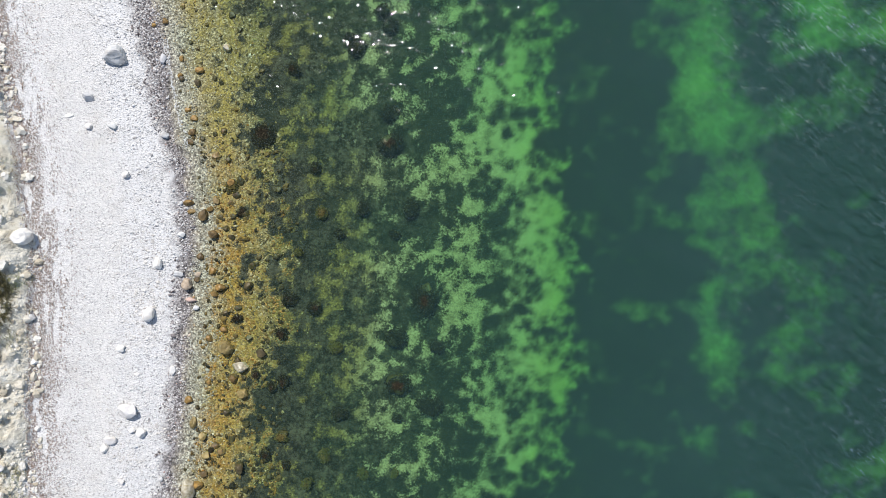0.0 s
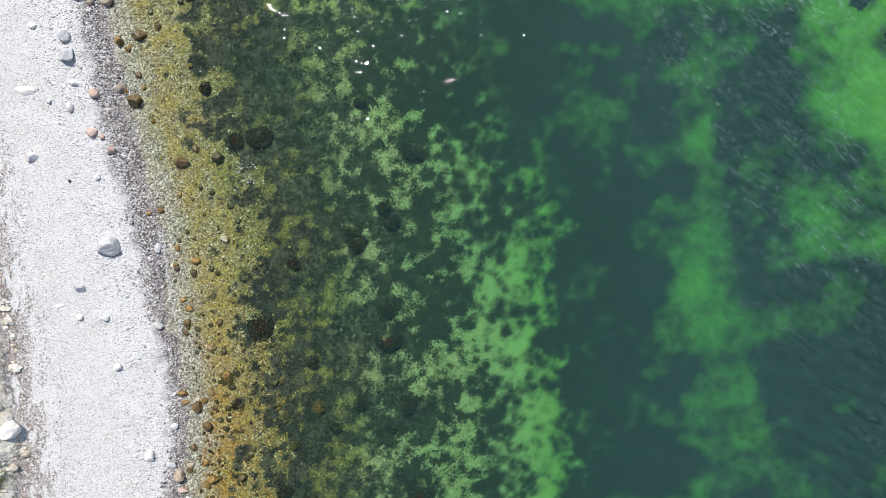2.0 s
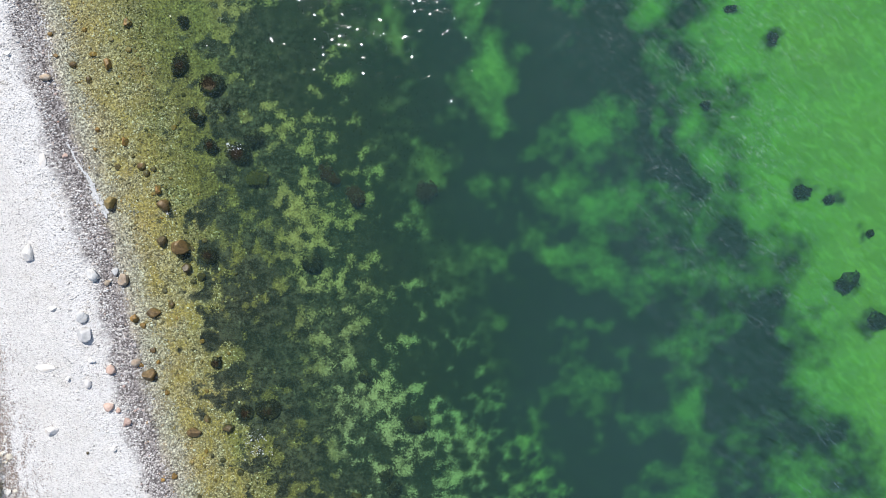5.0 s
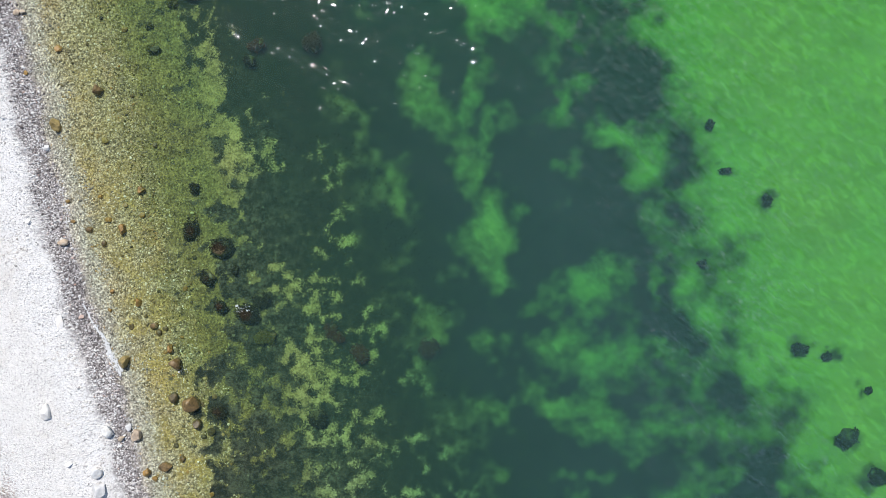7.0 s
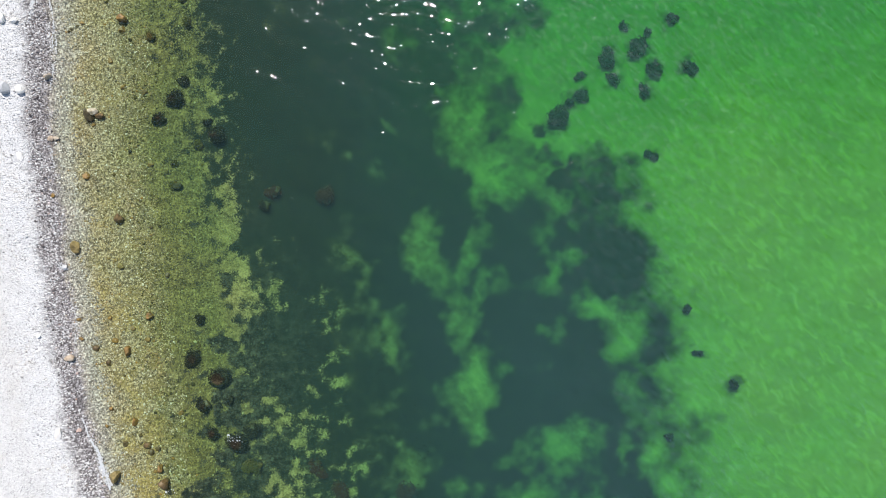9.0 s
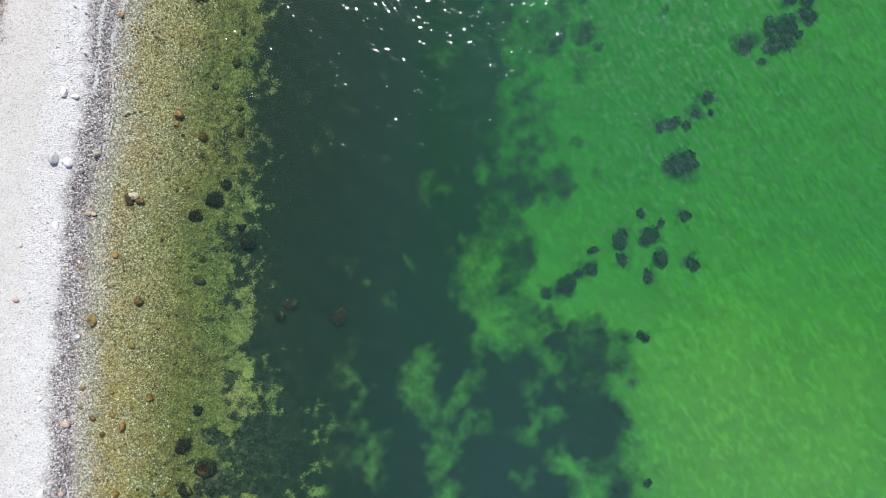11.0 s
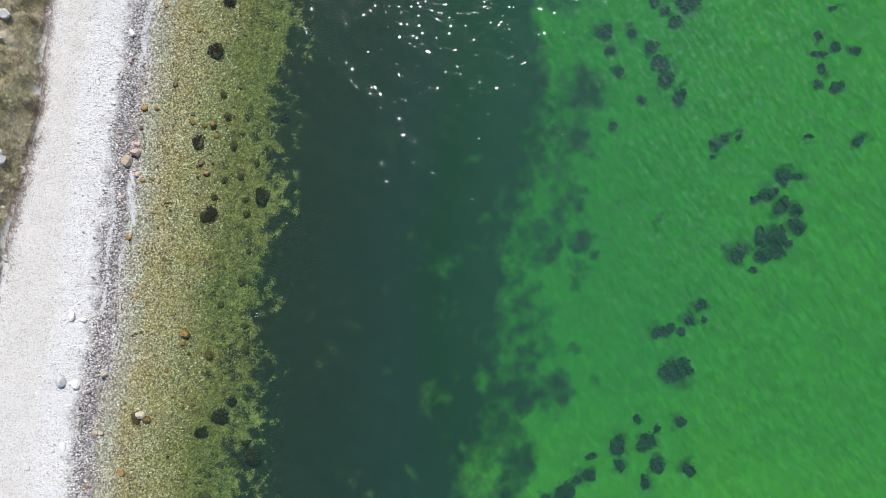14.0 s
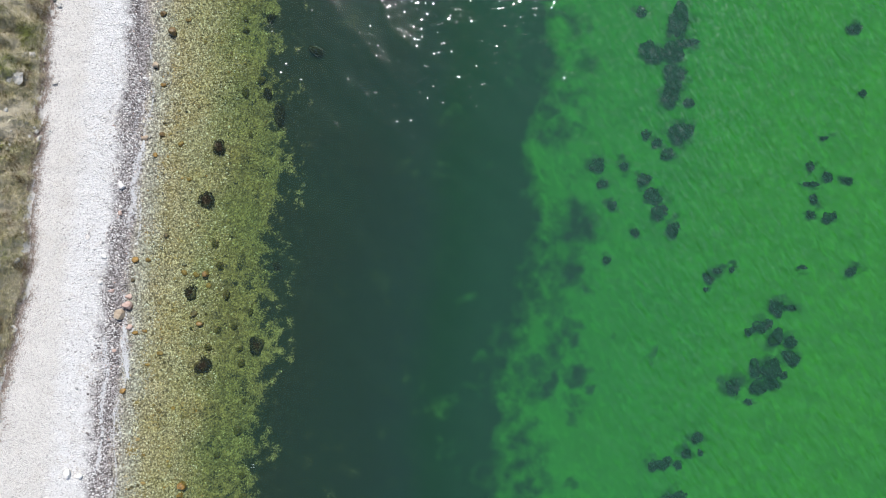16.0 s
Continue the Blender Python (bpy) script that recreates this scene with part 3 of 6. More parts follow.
    c = m.mix(m.mix(m.span(shore, 13.0, 18.0), m.span(torn, 0.12, 0.88), m.math("ADD", torn, 0.0, True)), c, blades)
    soil = m.ramp(m.noise(0.5, 6, 0.7), (0.3, (0.20, 0.165, 0.095)), (0.65, (0.42, 0.37, 0.26)))
    chalk = m.ramp(m.noise(0.6, 6, 0.7), (0.28, (0.42, 0.37, 0.28)), (0.48, (0.64, 0.60, 0.50)), (0.72, (0.74, 0.72, 0.66)))
    soil = m.mix(slip, soil, chalk)
    soil = m.mix(m.span(ragged, -15.0, -11.0, 1.0, 0.0), soil, m.mix(m.noise(0.3, 6, 0.7), (0.10, 0.10, 0.035), (0.34, 0.30, 0.16)))
    c = m.mix(m.span(m.math("ADD", bank, m.span(m.noise(0.35, 5, 0.7), 0.2, 0.8, -0.4, 0.4)), 0.35, 0.65), c, soil)
    relief = m.math("ADD", m.math("MULTIPLY", pebbly, -1.3), m.math("MULTIPLY", m.noise(0.12, 5), 0.6))
    relief = m.mix(bank, relief, m.math("MULTIPLY", m.noise(0.45, 6, 0.65), 16.0))
    m.bump(m.math("MULTIPLY", relief, m.span(shore, 5.0, 9.0, 1.0, 0.0)), 0.75, 0.03)
    return m.done(c, 0.85, 0.25)


def water_material():
    m = Mat("sea_water")
    t = m.t
    depth = m.attr("depth")
    tint = m.node("ShaderNodeCombineColor")
    for chan, keep in zip(("Red", "Green", "Blue"), WATER_KEEP):
        m.link(m.math("POWER", keep, depth), tint.inputs[chan])
    clear = m.node("ShaderNodeBsdfTransparent")
    m.link(tint.outputs[0], clear.inputs["Color"])
    murk = m.node("ShaderNodeBsdfDiffuse", Color=(*MURK, 1))
    # greener, siltier water over the open sand further along the coast
    there = m.node("ShaderNodeSeparateXYZ")
    m.link(m.place(), there.inputs[0])
    m.link(m.mix(m.math("MULTIPLY", m.span(there.outputs["Y"], 34.0, 54.0), m.span(depth, 0.8, 1.4)), MURK, MURK_SANDY), murk.inputs["Color"])
    body = m.node("ShaderNodeMixShader")
    m.link(m.math("SUBTRACT", 1.0, m.math("POWER", MURK_KEEP, depth)), body.inputs["Fac"])
    m.link(clear.outputs[0], body.inputs[1])
    m.link(murk.outputs[0], body.inputs[2])
    # ripples: long oblique wavelets with small chop on them
    turn = m.node("ShaderNodeMapping")
    turn.inputs["Rotation"].default_value = (0, 0, radians(27))
    turn.inputs["Scale"].default_value = (0.85, 1.1, 1)
    m.link(m.place(), turn.inputs["Vector"])
    def chop(size, detail, warp):
        n = m.node("ShaderNodeTexNoise", Scale=1 / size, Detail=detail, Roughness=0.55, Distortion=warp)
        m.link(turn.outputs[0], n.inputs["Vector"])
        return n.outputs["Fac"]
    def streak(long, short, detail):
        """Noise drawn out along the crests, across the wind."""
        to = m.node("ShaderNodeMapping")
        to.vector_type = "TEXTURE"
        to.inputs["Rotation"].default_value, to.inputs["Scale"].default_value = (0, 0, radians(-42)), (long, short, 1)
        m.link(m.place(), to.inputs["Vector"])
        n = m.node("ShaderNodeTexNoise", Scale=1.0, Detail=detail, Roughness=0.5, Distortion=0.3)
        m.link(to.outputs[0], n.inputs["Vector"])
        return n.outputs["Fac"]
    crests = streak(1.25, 0.42, 1.0)
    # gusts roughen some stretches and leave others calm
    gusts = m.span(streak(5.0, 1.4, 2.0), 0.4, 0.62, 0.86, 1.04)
    h = m.math("ADD", m.math("MULTIPLY", crests, 0.03), m.math("ADD", m.math("MULTIPLY", chop(0.7, 0, 0.5), 0.054), m.math("MULTIPLY", chop(0.31, 0, 0.4), 0.045)))
    h = m.math("MULTIPLY", h, gusts)
    offshore = m.span(m.attr("shore"), 22.0, 36.0)
    # noise mask for the painted glare streaks, fainter further along the coast
    glare_mask = m.math("MULTIPLY", m.span(streak(0.34, 0.105, 2.0), 0.47, 0.66), m.math("MULTIPLY", m.span(streak(2.2, 0.6, 2.0), 0.42, 0.62), m.span(m.noise(8.0, 2), 0.38, 0.6, 0.25, 1.0)))
    glare_mask = m.math("ADD", m.math("MULTIPLY", glare_mask, m.span(there.outputs["Y"], 20.0, 44.0, 0.12, 0.01)), m.math("MULTIPLY", m.span(streak(0.7, 0.28, 3.0), 0.4, 0.74), 0.017))
    bump = m.node("ShaderNodeBump", Strength=RIPPLE, Distance=1.0)
    m.link(h, bump.inputs["Height"])
    # the sunlit water body shows the slopes of the longer waves
    swell = m.node("ShaderNodeBump", Strength=1.0, Distance=1.0)
    m.link(m.math("MULTIPLY", m.math("ADD", m.math("MULTIPLY", streak(1.2, 0.46, 2.0), 0.36), m.math("MULTIPLY", streak(0.6, 0.24, 1.0), 0.1)), offshore), swell.inputs["Height"])
    m.link(swell.outputs[0], murk.inputs["Normal"])
    shine, sheen = m.node("ShaderNodeMixShader", Fac=0.01), None
    for k, rough in enumerate((0.06, 0.4)):
        sheen = m.node("ShaderNodeBsdfGlossy", Roughness=rough, Color=(0.5, 0.51, 0.52, 1))
        m.link(bump.outputs[0], sheen.inputs["Normal"])
        m.link(sheen.outputs[0], shine.inputs[1 + k])
    fres = m.node("ShaderNodeFresnel", IOR=1.33)
    top = m.node("ShaderNodeMixShader")
    m.link(fres.outputs[0], top.inputs["Fac"])
    m.link(body.outputs[0], top.inputs[1])
    m.link(shine.outputs[0], top.inputs[2])
    # rough bluish gloss mixed in by noise paints sun and sky glare as streaks
    glare_gloss = m.node("ShaderNodeBsdfGlossy", Roughness=0.5, Color=(0.8, 0.92, 1.0, 1))
    m.link(bump.outputs[0], glare_gloss.inputs["Normal"])
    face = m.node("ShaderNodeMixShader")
    m.link(m.math("MULTIPLY", glare_mask, offshore), face.inputs["Fac"])
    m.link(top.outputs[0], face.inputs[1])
    m.link(glare_gloss.outputs[0], face.inputs[2])
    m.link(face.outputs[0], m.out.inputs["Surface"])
    return m.m


# share of light that a metre of this water leaves, red green blue
WATER_KEEP = (0.47, 0.88, 0.45)
MURK, MURK_KEEP = (0.066, 0.146, 0.157), 0.82
MURK_SANDY = (0.044, 0.135, 0.1)
RIPPLE = 1.0

GROUND, WATER = ground_material(), water_material()
STONE = {
    "white": stone_material("white_limestone", (0.60, 0.59, 0.57), (0.80, 0.79, 0.77), (0.68, 0.65, 0.60)),
    "flat": stone_material("bleached_slab", (0.58, 0.57, 0.55), (0.76, 0.75, 0.73), (0.66, 0.63, 0.58)),
    "grey": stone_material("grey_limestone", (0.42, 0.43, 0.43), (0.62, 0.63, 0.635), (0.50, 0.49, 0.47)),
    "tan": stone_material("tan_granite", (0.26, 0.20, 0.14), (0.50, 0.41, 0.31), (0.38, 0.34, 0.28)),
    "pink": stone_material("pink_granite", (0.34, 0.22, 0.18), (0.56, 0.43, 0.37), (0.42, 0.34, 0.30)),
    "dark": stone_material("dark_weedy_stone", (0.035, 0.028, 0.012), (0.11, 0.085, 0.035), (0.06, 0.05, 0.02), 0.5, 0.2),
    "ochre": stone_material("ochre_algae_stone", (0.11, 0.066, 0.018), (0.34, 0.205, 0.055), (0.19, 0.125, 0.038), 0.5, 0.2),
    "brown": stone_material("brown_algae_stone", (0.05, 0.034, 0.014), (0.19, 0.125, 0.046), (0.09, 0.062, 0.025), 0.5, 0.2),
    "olive": stone_material("olive_algae_stone", (0.11, 0.08, 0.02), (0.34, 0.26, 0.10), (0.20, 0.17, 0.06), 0.5, 0.2),
    "pale": stone_material("pale_stone_with_algae", (0.22, 0.18, 0.09), (0.58, 0.54, 0.42), (0.30, 0.26, 0.10), 0.5, 0.2),
}


def weed_material(name, dark, light, tips=None):
    m = Mat(name)
    c = m.ramp(m.island(), (0.0, dark), (0.6, light), (0.82, light), (1.0, tips or light))
    return m.done(c, 0.7, 0.15)


WRACK = {
    "black": weed_material("blackish_bladder_wrack", (0.007, 0.006, 0.004), (0.028, 0.022, 0.012), (0.085, 0.07, 0.036)),
    "brown": weed_material("brown_bladder_wrack", (0.03, 0.026, 0.008), (0.12, 0.10, 0.032)),
    "red": weed_material("red_brown_wrack", (0.03, 0.012, 0.008), (0.085, 0.035, 0.022)),
    "deep": weed_material("dark_green_wrack", (0.01, 0.009, 0.005), (0.045, 0.038, 0.018)),
}


# ---- meshes ----
def mesh_of(name, verts, tris, material, smooth_faces=True):
    """A mesh from arrays of places and of triangles."""
    verts, tris = np.ascontiguousarray(verts, np.float32), np.ascontiguousarray(tris, np.int32)
    me = bpy.data.meshes.new(name)
    me.vertices.add(len(verts))
    me.vertices.foreach_set("co", verts.ravel())
    me.loops.add(tris.size)
    me.loops.foreach_set("vertex_index", tris.ravel())
    me.polygons.add(len(tris))
    me.polygons.foreach_set("loop_start", np.arange(0, tris.size, 3, dtype=np.int32))
    me.update(calc_edges=True)
    me.polygons.foreach_set("use_smooth", np.full(len(tris), smooth_faces))
    me.materials.append(material)
    return me


def sheet(name, xs, ys, height, material, **layers):
    """A sheet over a grid of unequal steps, with further layers as attributes."""
    gx, gy = np.meshgrid(xs, ys)
    gx, gy = gx.ravel(), gy.ravel()
    w, h = len(xs), len(ys)
    i = (np.arange(h - 1)[:, None] * w + np.arange(w - 1)[None, :]).ravel()
    tris = np.concatenate([np.stack([i, i + 1, i + w + 1], 1), np.stack([i, i + w + 1, i + w], 1)])
    me = mesh_of(name, np.stack([gx, gy, height(gx, gy)], 1), tris, material)
    for key, fn in layers.items():
        me.attributes.new(key, "FLOAT", "POINT").data.foreach_set("value", np.ascontiguousarray(fn(gx, gy), np.float32))
    return new(name, me)


def steps(lo, hi, step, far, fine=()):
    """Even steps between lo and hi, with a finer stretch, then growing ones out to far on both sides."""
    out = np.geomspace(1, far, 26) - 1
    mid = np.arange(lo, hi, step)
    for a, b, small in fine:
        mid = np.concatenate([mid[mid < a], np.arange(a, b, small), mid[mid >= b]])
    return np.concatenate([lo - out[:0:-1], mid, hi + out])


ground = sheet("ground", steps(-41, 26, 0.23, 2600, [(-26, 8, 0.125)]), steps(-17, 93, 0.23, 2600, [(-13, 90, 0.14)]), ground_z, GROUND,
               shore=lambda x, y: x - shore_x(y), weed=weed_cover,
               bank=lambda x, y: smooth(-0.3, 0.5, toe_x(y) - x), chalk=lambda x, y: 1 - smooth(14, 40, y) * 0.8)
tagged(ground, "pebble beach sloping under clear shallow sea, with weed beds and sand", "ground", kind="structure")


def wave_z(x, y):
    a = x * 0.45 + y * 0.89
    swell = 0.017 * np.sin(a * 2.8 + 2.2 * fbm(x, y, 4, 2)) + 0.02 * fbm(x, y, 2.4, 2, 3)
    return swell * smooth(0.2, 3.0, x - shore_x(y)) * (1 - smooth(40, 200, np.hypot(x, y - 40)))


water = sheet("water", steps(-38, 28, 0.36, 2600)[25:], steps(-18, 94, 0.36, 2600), wave_z, WATER,
              depth=lambda x, y: np.maximum(0, -ground_z(x, y)), shore=lambda x, y: x - shore_x(y))
tagged(water, "clear green sea with small wind ripples and sun glitter", "sea", kind="structure")


def ico(level):
    bm = bmesh.new()
    bmesh.ops.create_icosphere(bm, subdivisions=level, radius=1)
    v = np.array([p.co[:] for p in bm.verts])
    f = np.array([[p.index for p in q.verts] for q in bm.faces])
    bm.free()
    return v, f


ICO = {k: ico(k) for k in (2, 3, 4)}


def rock_shape(rx, ry, rz, seed, level=3, blunt=18.0, planes=15):
    """A weathered boulder: a ball cut by planes, its edges worn round, with dents."""
    rng = np.random.default_rng(seed)
    v, f = ICO[level]
    n = rng.normal(size=(planes, 3))
    n /= np.linalg.norm(n, axis=1)[:, None]
    d = rng.uniform(0.6, 1.0, planes)
    cut = np.maximum(v @ n.T, 0.02) / d
    r = np.minimum((cut ** blunt).sum(1) ** (-1 / blunt), 1.12)
    o = rng.uniform(0, 50)
    r = r * (1 + 0.07 * fbm(v[:, 0] + o, v[:, 1] + v[:, 2] * 1.7 + o, 0.7, 3))
    v = v * r[:, None]
    return v / np.abs(v).max(0) * (rx, ry, rz), f


SEED = [100]


def next_seed():
    SEED[0] += 1
    return SEED[0]


DRY_LABEL = {
    "white": "white weathered limestone boulder lying on bleached beach pebbles",
    "flat": "flat bleached stone slab half buried in beach pebbles",
    "grey": "pale grey rounded boulder resting on white beach pebbles",
    "tan": "tan granite boulder lying at the edge of the shingle",
    "pink": "pinkish granite cobble lying on the beach pebbles",
    "dark": "small dark stone lying on the white pebble beach",
}
WET_LABEL = {
    "ochre": "ochre stone coated with algae in clear shallow water",
    "brown": "brown algae-covered stone standing in the clear shallows",
    "dark": "dark weedy stone on the gravel bed in shallow water",
    "olive": "olive-brown algae-covered boulder standing in the shallows",
    "pale": "pale boulder with algae breaking the surface near shore",
    "tan": "tan wet stone lying at the water's edge",
    "pink": "pinkish wet cobble lying at the water's edge",
    "grey": "grey wet cobble lying at the water's edge",
}
WEED_LABEL = {
    "black": "boulder overgrown with blackish bladder wrack in shallow water",
    "brown": "low stone with brown wrack on the algae-covered gravel bed",
    "red": "boulder overgrown with red-brown weed under green water",
    "deep": "boulder overgrown with dark wrack on the open sandy seabed",
}


def place_rock(name, x, y, rx, ry, rz, turn, material, sink, level, planes=15):
    v, f = rock_shape(rx, ry, rz, next_seed(), level, 60.0 if planes < 12 else 16.0, planes)
    me = mesh_of(name, v, f, material)
    if planes < 12:
        me.set_sharp_from_angle(angle=radians(16))
    ob = new(name, me)
    ob.matrix_world = pose(x, y, float(ground_z(x, y)) + rz * sink, 0, 0, turn)
    return ob


def beach_boulder(x, y, rx, ry, turn, tint):
    size = min(rx, ry)
    rz = size * (0.35 if tint == "flat" else 0.9)
    ob = place_rock("boulder" if max(rx, ry) > 0.2 else "cobble", x, y, rx, ry, rz, turn, STONE[tint], 0.35, 4 if size > 0.25 else 3, 15 if tint in ("pink", "tan") else 9)
    tagged(ob, DRY_LABEL[tint], "boulder" if max(rx, ry) > 0.2 else "cobble", "stones lying on the beach")


def shore_stone(x, y, rx, ry, turn, tint):
    rz = min(rx, ry) * (1.2 if max(rx, ry) > 0.22 else 0.75)
    ob = place_rock("shore_stone", x, y, rx, ry, rz, turn, STONE[tint], 0.3, 4 if max(rx, ry) > 0.22 else 3, 8)
    tagged(ob, WET_LABEL[tint], "stone", "stones in the shallows")


def fronds(rx, ry, rz, seed, count, length):
    """Straps of wrack that grow on the top of a boulder and hang outwards."""
    rng = np.random.default_rng(seed)
    heart = rng.uniform(-0.6, 0.6, (6, 2))
    at = heart[rng.integers(0, 6, count)] + rng.normal(0, 0.27, (count, 2))
    a, k = np.arctan2(at[:, 1], at[:, 0]), np.minimum(np.hypot(at[:, 0], at[:, 1]), 0.98)
    root = np.stack([np.cos(a) * k * rx, np.sin(a) * k * ry, np.sqrt(1 - k * k) * rz * 0.95], 1)
    way = rng.uniform(0, 2 * math.pi, count)
    out = np.stack([np.cos(way), np.sin(way), 0 * way], 1)
    side = np.stack([-np.sin(way), np.cos(way), rng.normal(0, 0.5, count)], 1)
    ln, wd = length * rng.uniform(0.5, 1.3, count), rng.uniform(0.012, 0.03, count)
    rows = []
    for s, lift, w in ((0, 0.0, 0.6), (0.35, 0.12, 1.0), (0.7, 0.04, 0.9), (1.0, -0.2, 0.25)):
        mid = root + out * (ln * s)[:, None] + np.array([0, 0, 1.0]) * (ln * lift + rng.normal(0, 0.02, count))[:, None]
        mid[:, 2] = np.maximum(mid[:, 2], -rz * 0.5)
        rows += [mid + side * (wd * w)[:, None], mid - side * (wd * w)[:, None]]
    verts = np.stack(rows, 1).reshape(-1, 3)
    quad = np.array([[0, 1, 3], [0, 3, 2], [2, 3, 5], [2, 5, 4], [4, 5, 7], [4, 7, 6]])
    tris = (np.arange(count)[:, None, None] * 8 + quad[None]).reshape(-1, 3)
    return verts, tris


def lobed(v, seed, k):
    """Draws a round form out into uneven lobes as seen from above."""
    rng = np.random.default_rng(seed + 9000)
    a, o = np.arctan2(v[:, 1], v[:, 0]), rng.uniform(0, 6.3, 4)
    g = 1 + k * (np.sin(2 * a + o[0]) + 0.8 * np.sin(3 * a + o[1]) + 0.6 * np.sin(5 * a + o[2]) + 0.4 * np.sin(8 * a + o[3]))
    return v * np.stack([g, g, np.ones_like(g)], 1)


def part(name, verts, tris, material, parent, label="", kind=""):
    ob = new(name, mesh_of(name, verts, tris, material))
    ob.parent = parent
    return tagged(ob, label, kind=kind)


def weed_boulder(x, y, rx, ry, turn, tint):
    z = float(ground_z(x, y))
    size = min(rx, ry)
    rz = min(size * 0.7, max(0.12, -z * 0.8))
    base = new("weed_boulder")
    base.matrix_world = pose(x, y, z, 0, 0, turn)
    seed = next_seed()
    v, f = rock_shape(rx * 0.84, ry * 0.84, rz, seed, 3)
    part("stone", lobed(v, seed, 0.12 if tint == "deep" else 0.05) + (0, 0, rz * 0.25), f, STONE["brown" if tint == "brown" else "dark"], base)
    v, f = fronds(rx * 0.95, ry * 0.95, rz, seed, int(60 + (1500 if tint == "deep" else 1900) * rx * ry), 0.05 + (0.1 if tint == "deep" else 0.08) * size)
    part("seaweed", lobed(v, seed, 0.12 if tint == "deep" else 0.05) + (0, 0, rz * 0.28), f, WRACK[tint], base, "dark fronds of wrack", "stuff")
    tagged(base, WEED_LABEL[tint], "boulder", "boulders grown over with wrack")


# boulders and big cobbles on the dry beach
beach_boulder(-16.46, 9.64, 0.55, 0.52, 1, "grey")
beach_boulder(-17.75, 7.58, 0.33, 0.25, 1, "grey")
beach_boulder(-18.75, 6.61, 0.27, 0.11, 1, "flat")
beach_boulder(-16.52, 6.15, 0.22, 0.19, 1, "grey")
beach_boulder(-17.77, 6.11, 0.19, 0.16, 1, "white")
beach_boulder(-14.08, 5.82, 0.22, 0.19, 1, "grey")
beach_boulder(-15.82, 3.73, 0.22, 0.19, 1, "white")
beach_boulder(-14.26, 9.65, 0.19, 0.27, 1, "grey")
beach_boulder(-20.74, 0.57, 0.49, 0.47, 1, "white")
beach_boulder(-22.12, 3.18, 0.41, 0.27, 1, "white")
beach_boulder(-14.28, -0.72, 0.25, 0.36, 1, "white")
beach_boulder(-13.36, -1.21, 0.33, 0.16, 1, "grey")
beach_boulder(-12.88, -1.74, 0.36, 0.33, 1, "tan")
beach_boulder(-12.70, -2.53, 0.33, 0.14, 1, "pink")
beach_boulder(-12.43, -2.92, 0.19, 0.14, 1, "grey")
beach_boulder(-14.66, -3.28, 0.38, 0.38, 1, "white")
beach_boulder(-12.39, -1.24, 0.22, 0.16, 1, "tan")
beach_boulder(-20.55, -3.57, 0.27, 0.19, 1, "grey")
beach_boulder(-16.02, -5.05, 0.22, 0.19, 1, "white")
beach_boulder(-13.57, -6.14, 0.16, 0.27, 1, "white")
beach_boulder(-15.29, -6.35, 0.19, 0.08, 1, "white")
beach_boulder(-15.63, -8.22, 0.52, 0.38, 1, "white")
beach_boulder(-16.52, -9.72, 0.36, 0.25, 1, "white")
beach_boulder(-16.82, -10.20, 0.19, 0.27, 1, "white")
beach_boulder(-15.02, -9.38, 0.25, 0.25, 1, "white")
beach_boulder(-15.44, -9.26, 0.16, 0.16, 1, "white")
beach_boulder(-15.38, -10.10, 0.16, 0.08, 1, "grey")
beach_boulder(-21.87, -11.04, 0.47, 0.33, 1, "white")
beach_boulder(-15.99, -11.91, 0.19, 0.14, 1, "white")
beach_boulder(-20.35, -5.83, 0.22, 0.16, 1, "white")
beach_boulder(-20.25, -9.25, 0.16, 0.14, 1, "white")
beach_boulder(-14.11, -11.81, 0.16, 0.16, 1, "grey")
beach_boulder(-13.15, 0.76, 0.19, 0.19, 1, "grey")
beach_boulder(-13.22, 2.37, 0.11, 0.11, 1, "grey")
beach_boulder(-21.16, 27.46, 0.19, 0.41, 3, "flat")
beach_boulder(-21.57, 22.78, 0.28, 0.50, 3, "white")
beach_boulder(-18.52, 21.85, 0.30, 0.36, 3, "grey")
beach_boulder(-17.55, 22.04, 0.19, 0.22, 3, "grey")
beach_boulder(-17.85, 21.47, 0.19, 0.17, 3, "tan")
beach_boulder(-20.36, 20.07, 0.19, 0.14, 3, "white")
beach_boulder(-18.91, 19.72, 0.28, 0.33, 3, "grey")
beach_boulder(-18.76, 18.80, 0.39, 0.36, 3, "grey")
beach_boulder(-17.46, 17.06, 0.25, 0.28, 3, "pink")
beach_boulder(-16.31, 17.41, 0.25, 0.25, 3, "tan")
beach_boulder(-18.54, 16.31, 0.17, 0.28, 3, "white")
beach_boulder(-20.70, 16.98, 0.55, 0.22, 3, "flat")
beach_boulder(-19.53, 16.51, 0.14, 0.14, 3, "white")
beach_boulder(-17.48, 15.11, 0.28, 0.25, 3, "pink")
beach_boulder(-17.04, 14.96, 0.14, 0.14, 3, "pink")
beach_boulder(-16.60, 14.36, 0.22, 0.22, 3, "pink")
beach_boulder(-20.26, 13.78, 0.33, 0.25, 3, "white")
beach_boulder(-18.39, 17.49, 0.17, 0.17, 3, "white")
beach_boulder(-17.15, 12.97, 0.14, 0.14, 3, "white")
beach_boulder(-18.43, 12.74, 0.08, 0.08, 3, "dark")
beach_boulder(-23.78, 43.42, 0.17, 0.14, 3, "tan")
beach_boulder(-21.25, 31.59, 0.29, 0.23, 3, "tan")
beach_boulder(-22.95, 32.61, 0.14, 0.12, 3, "white")
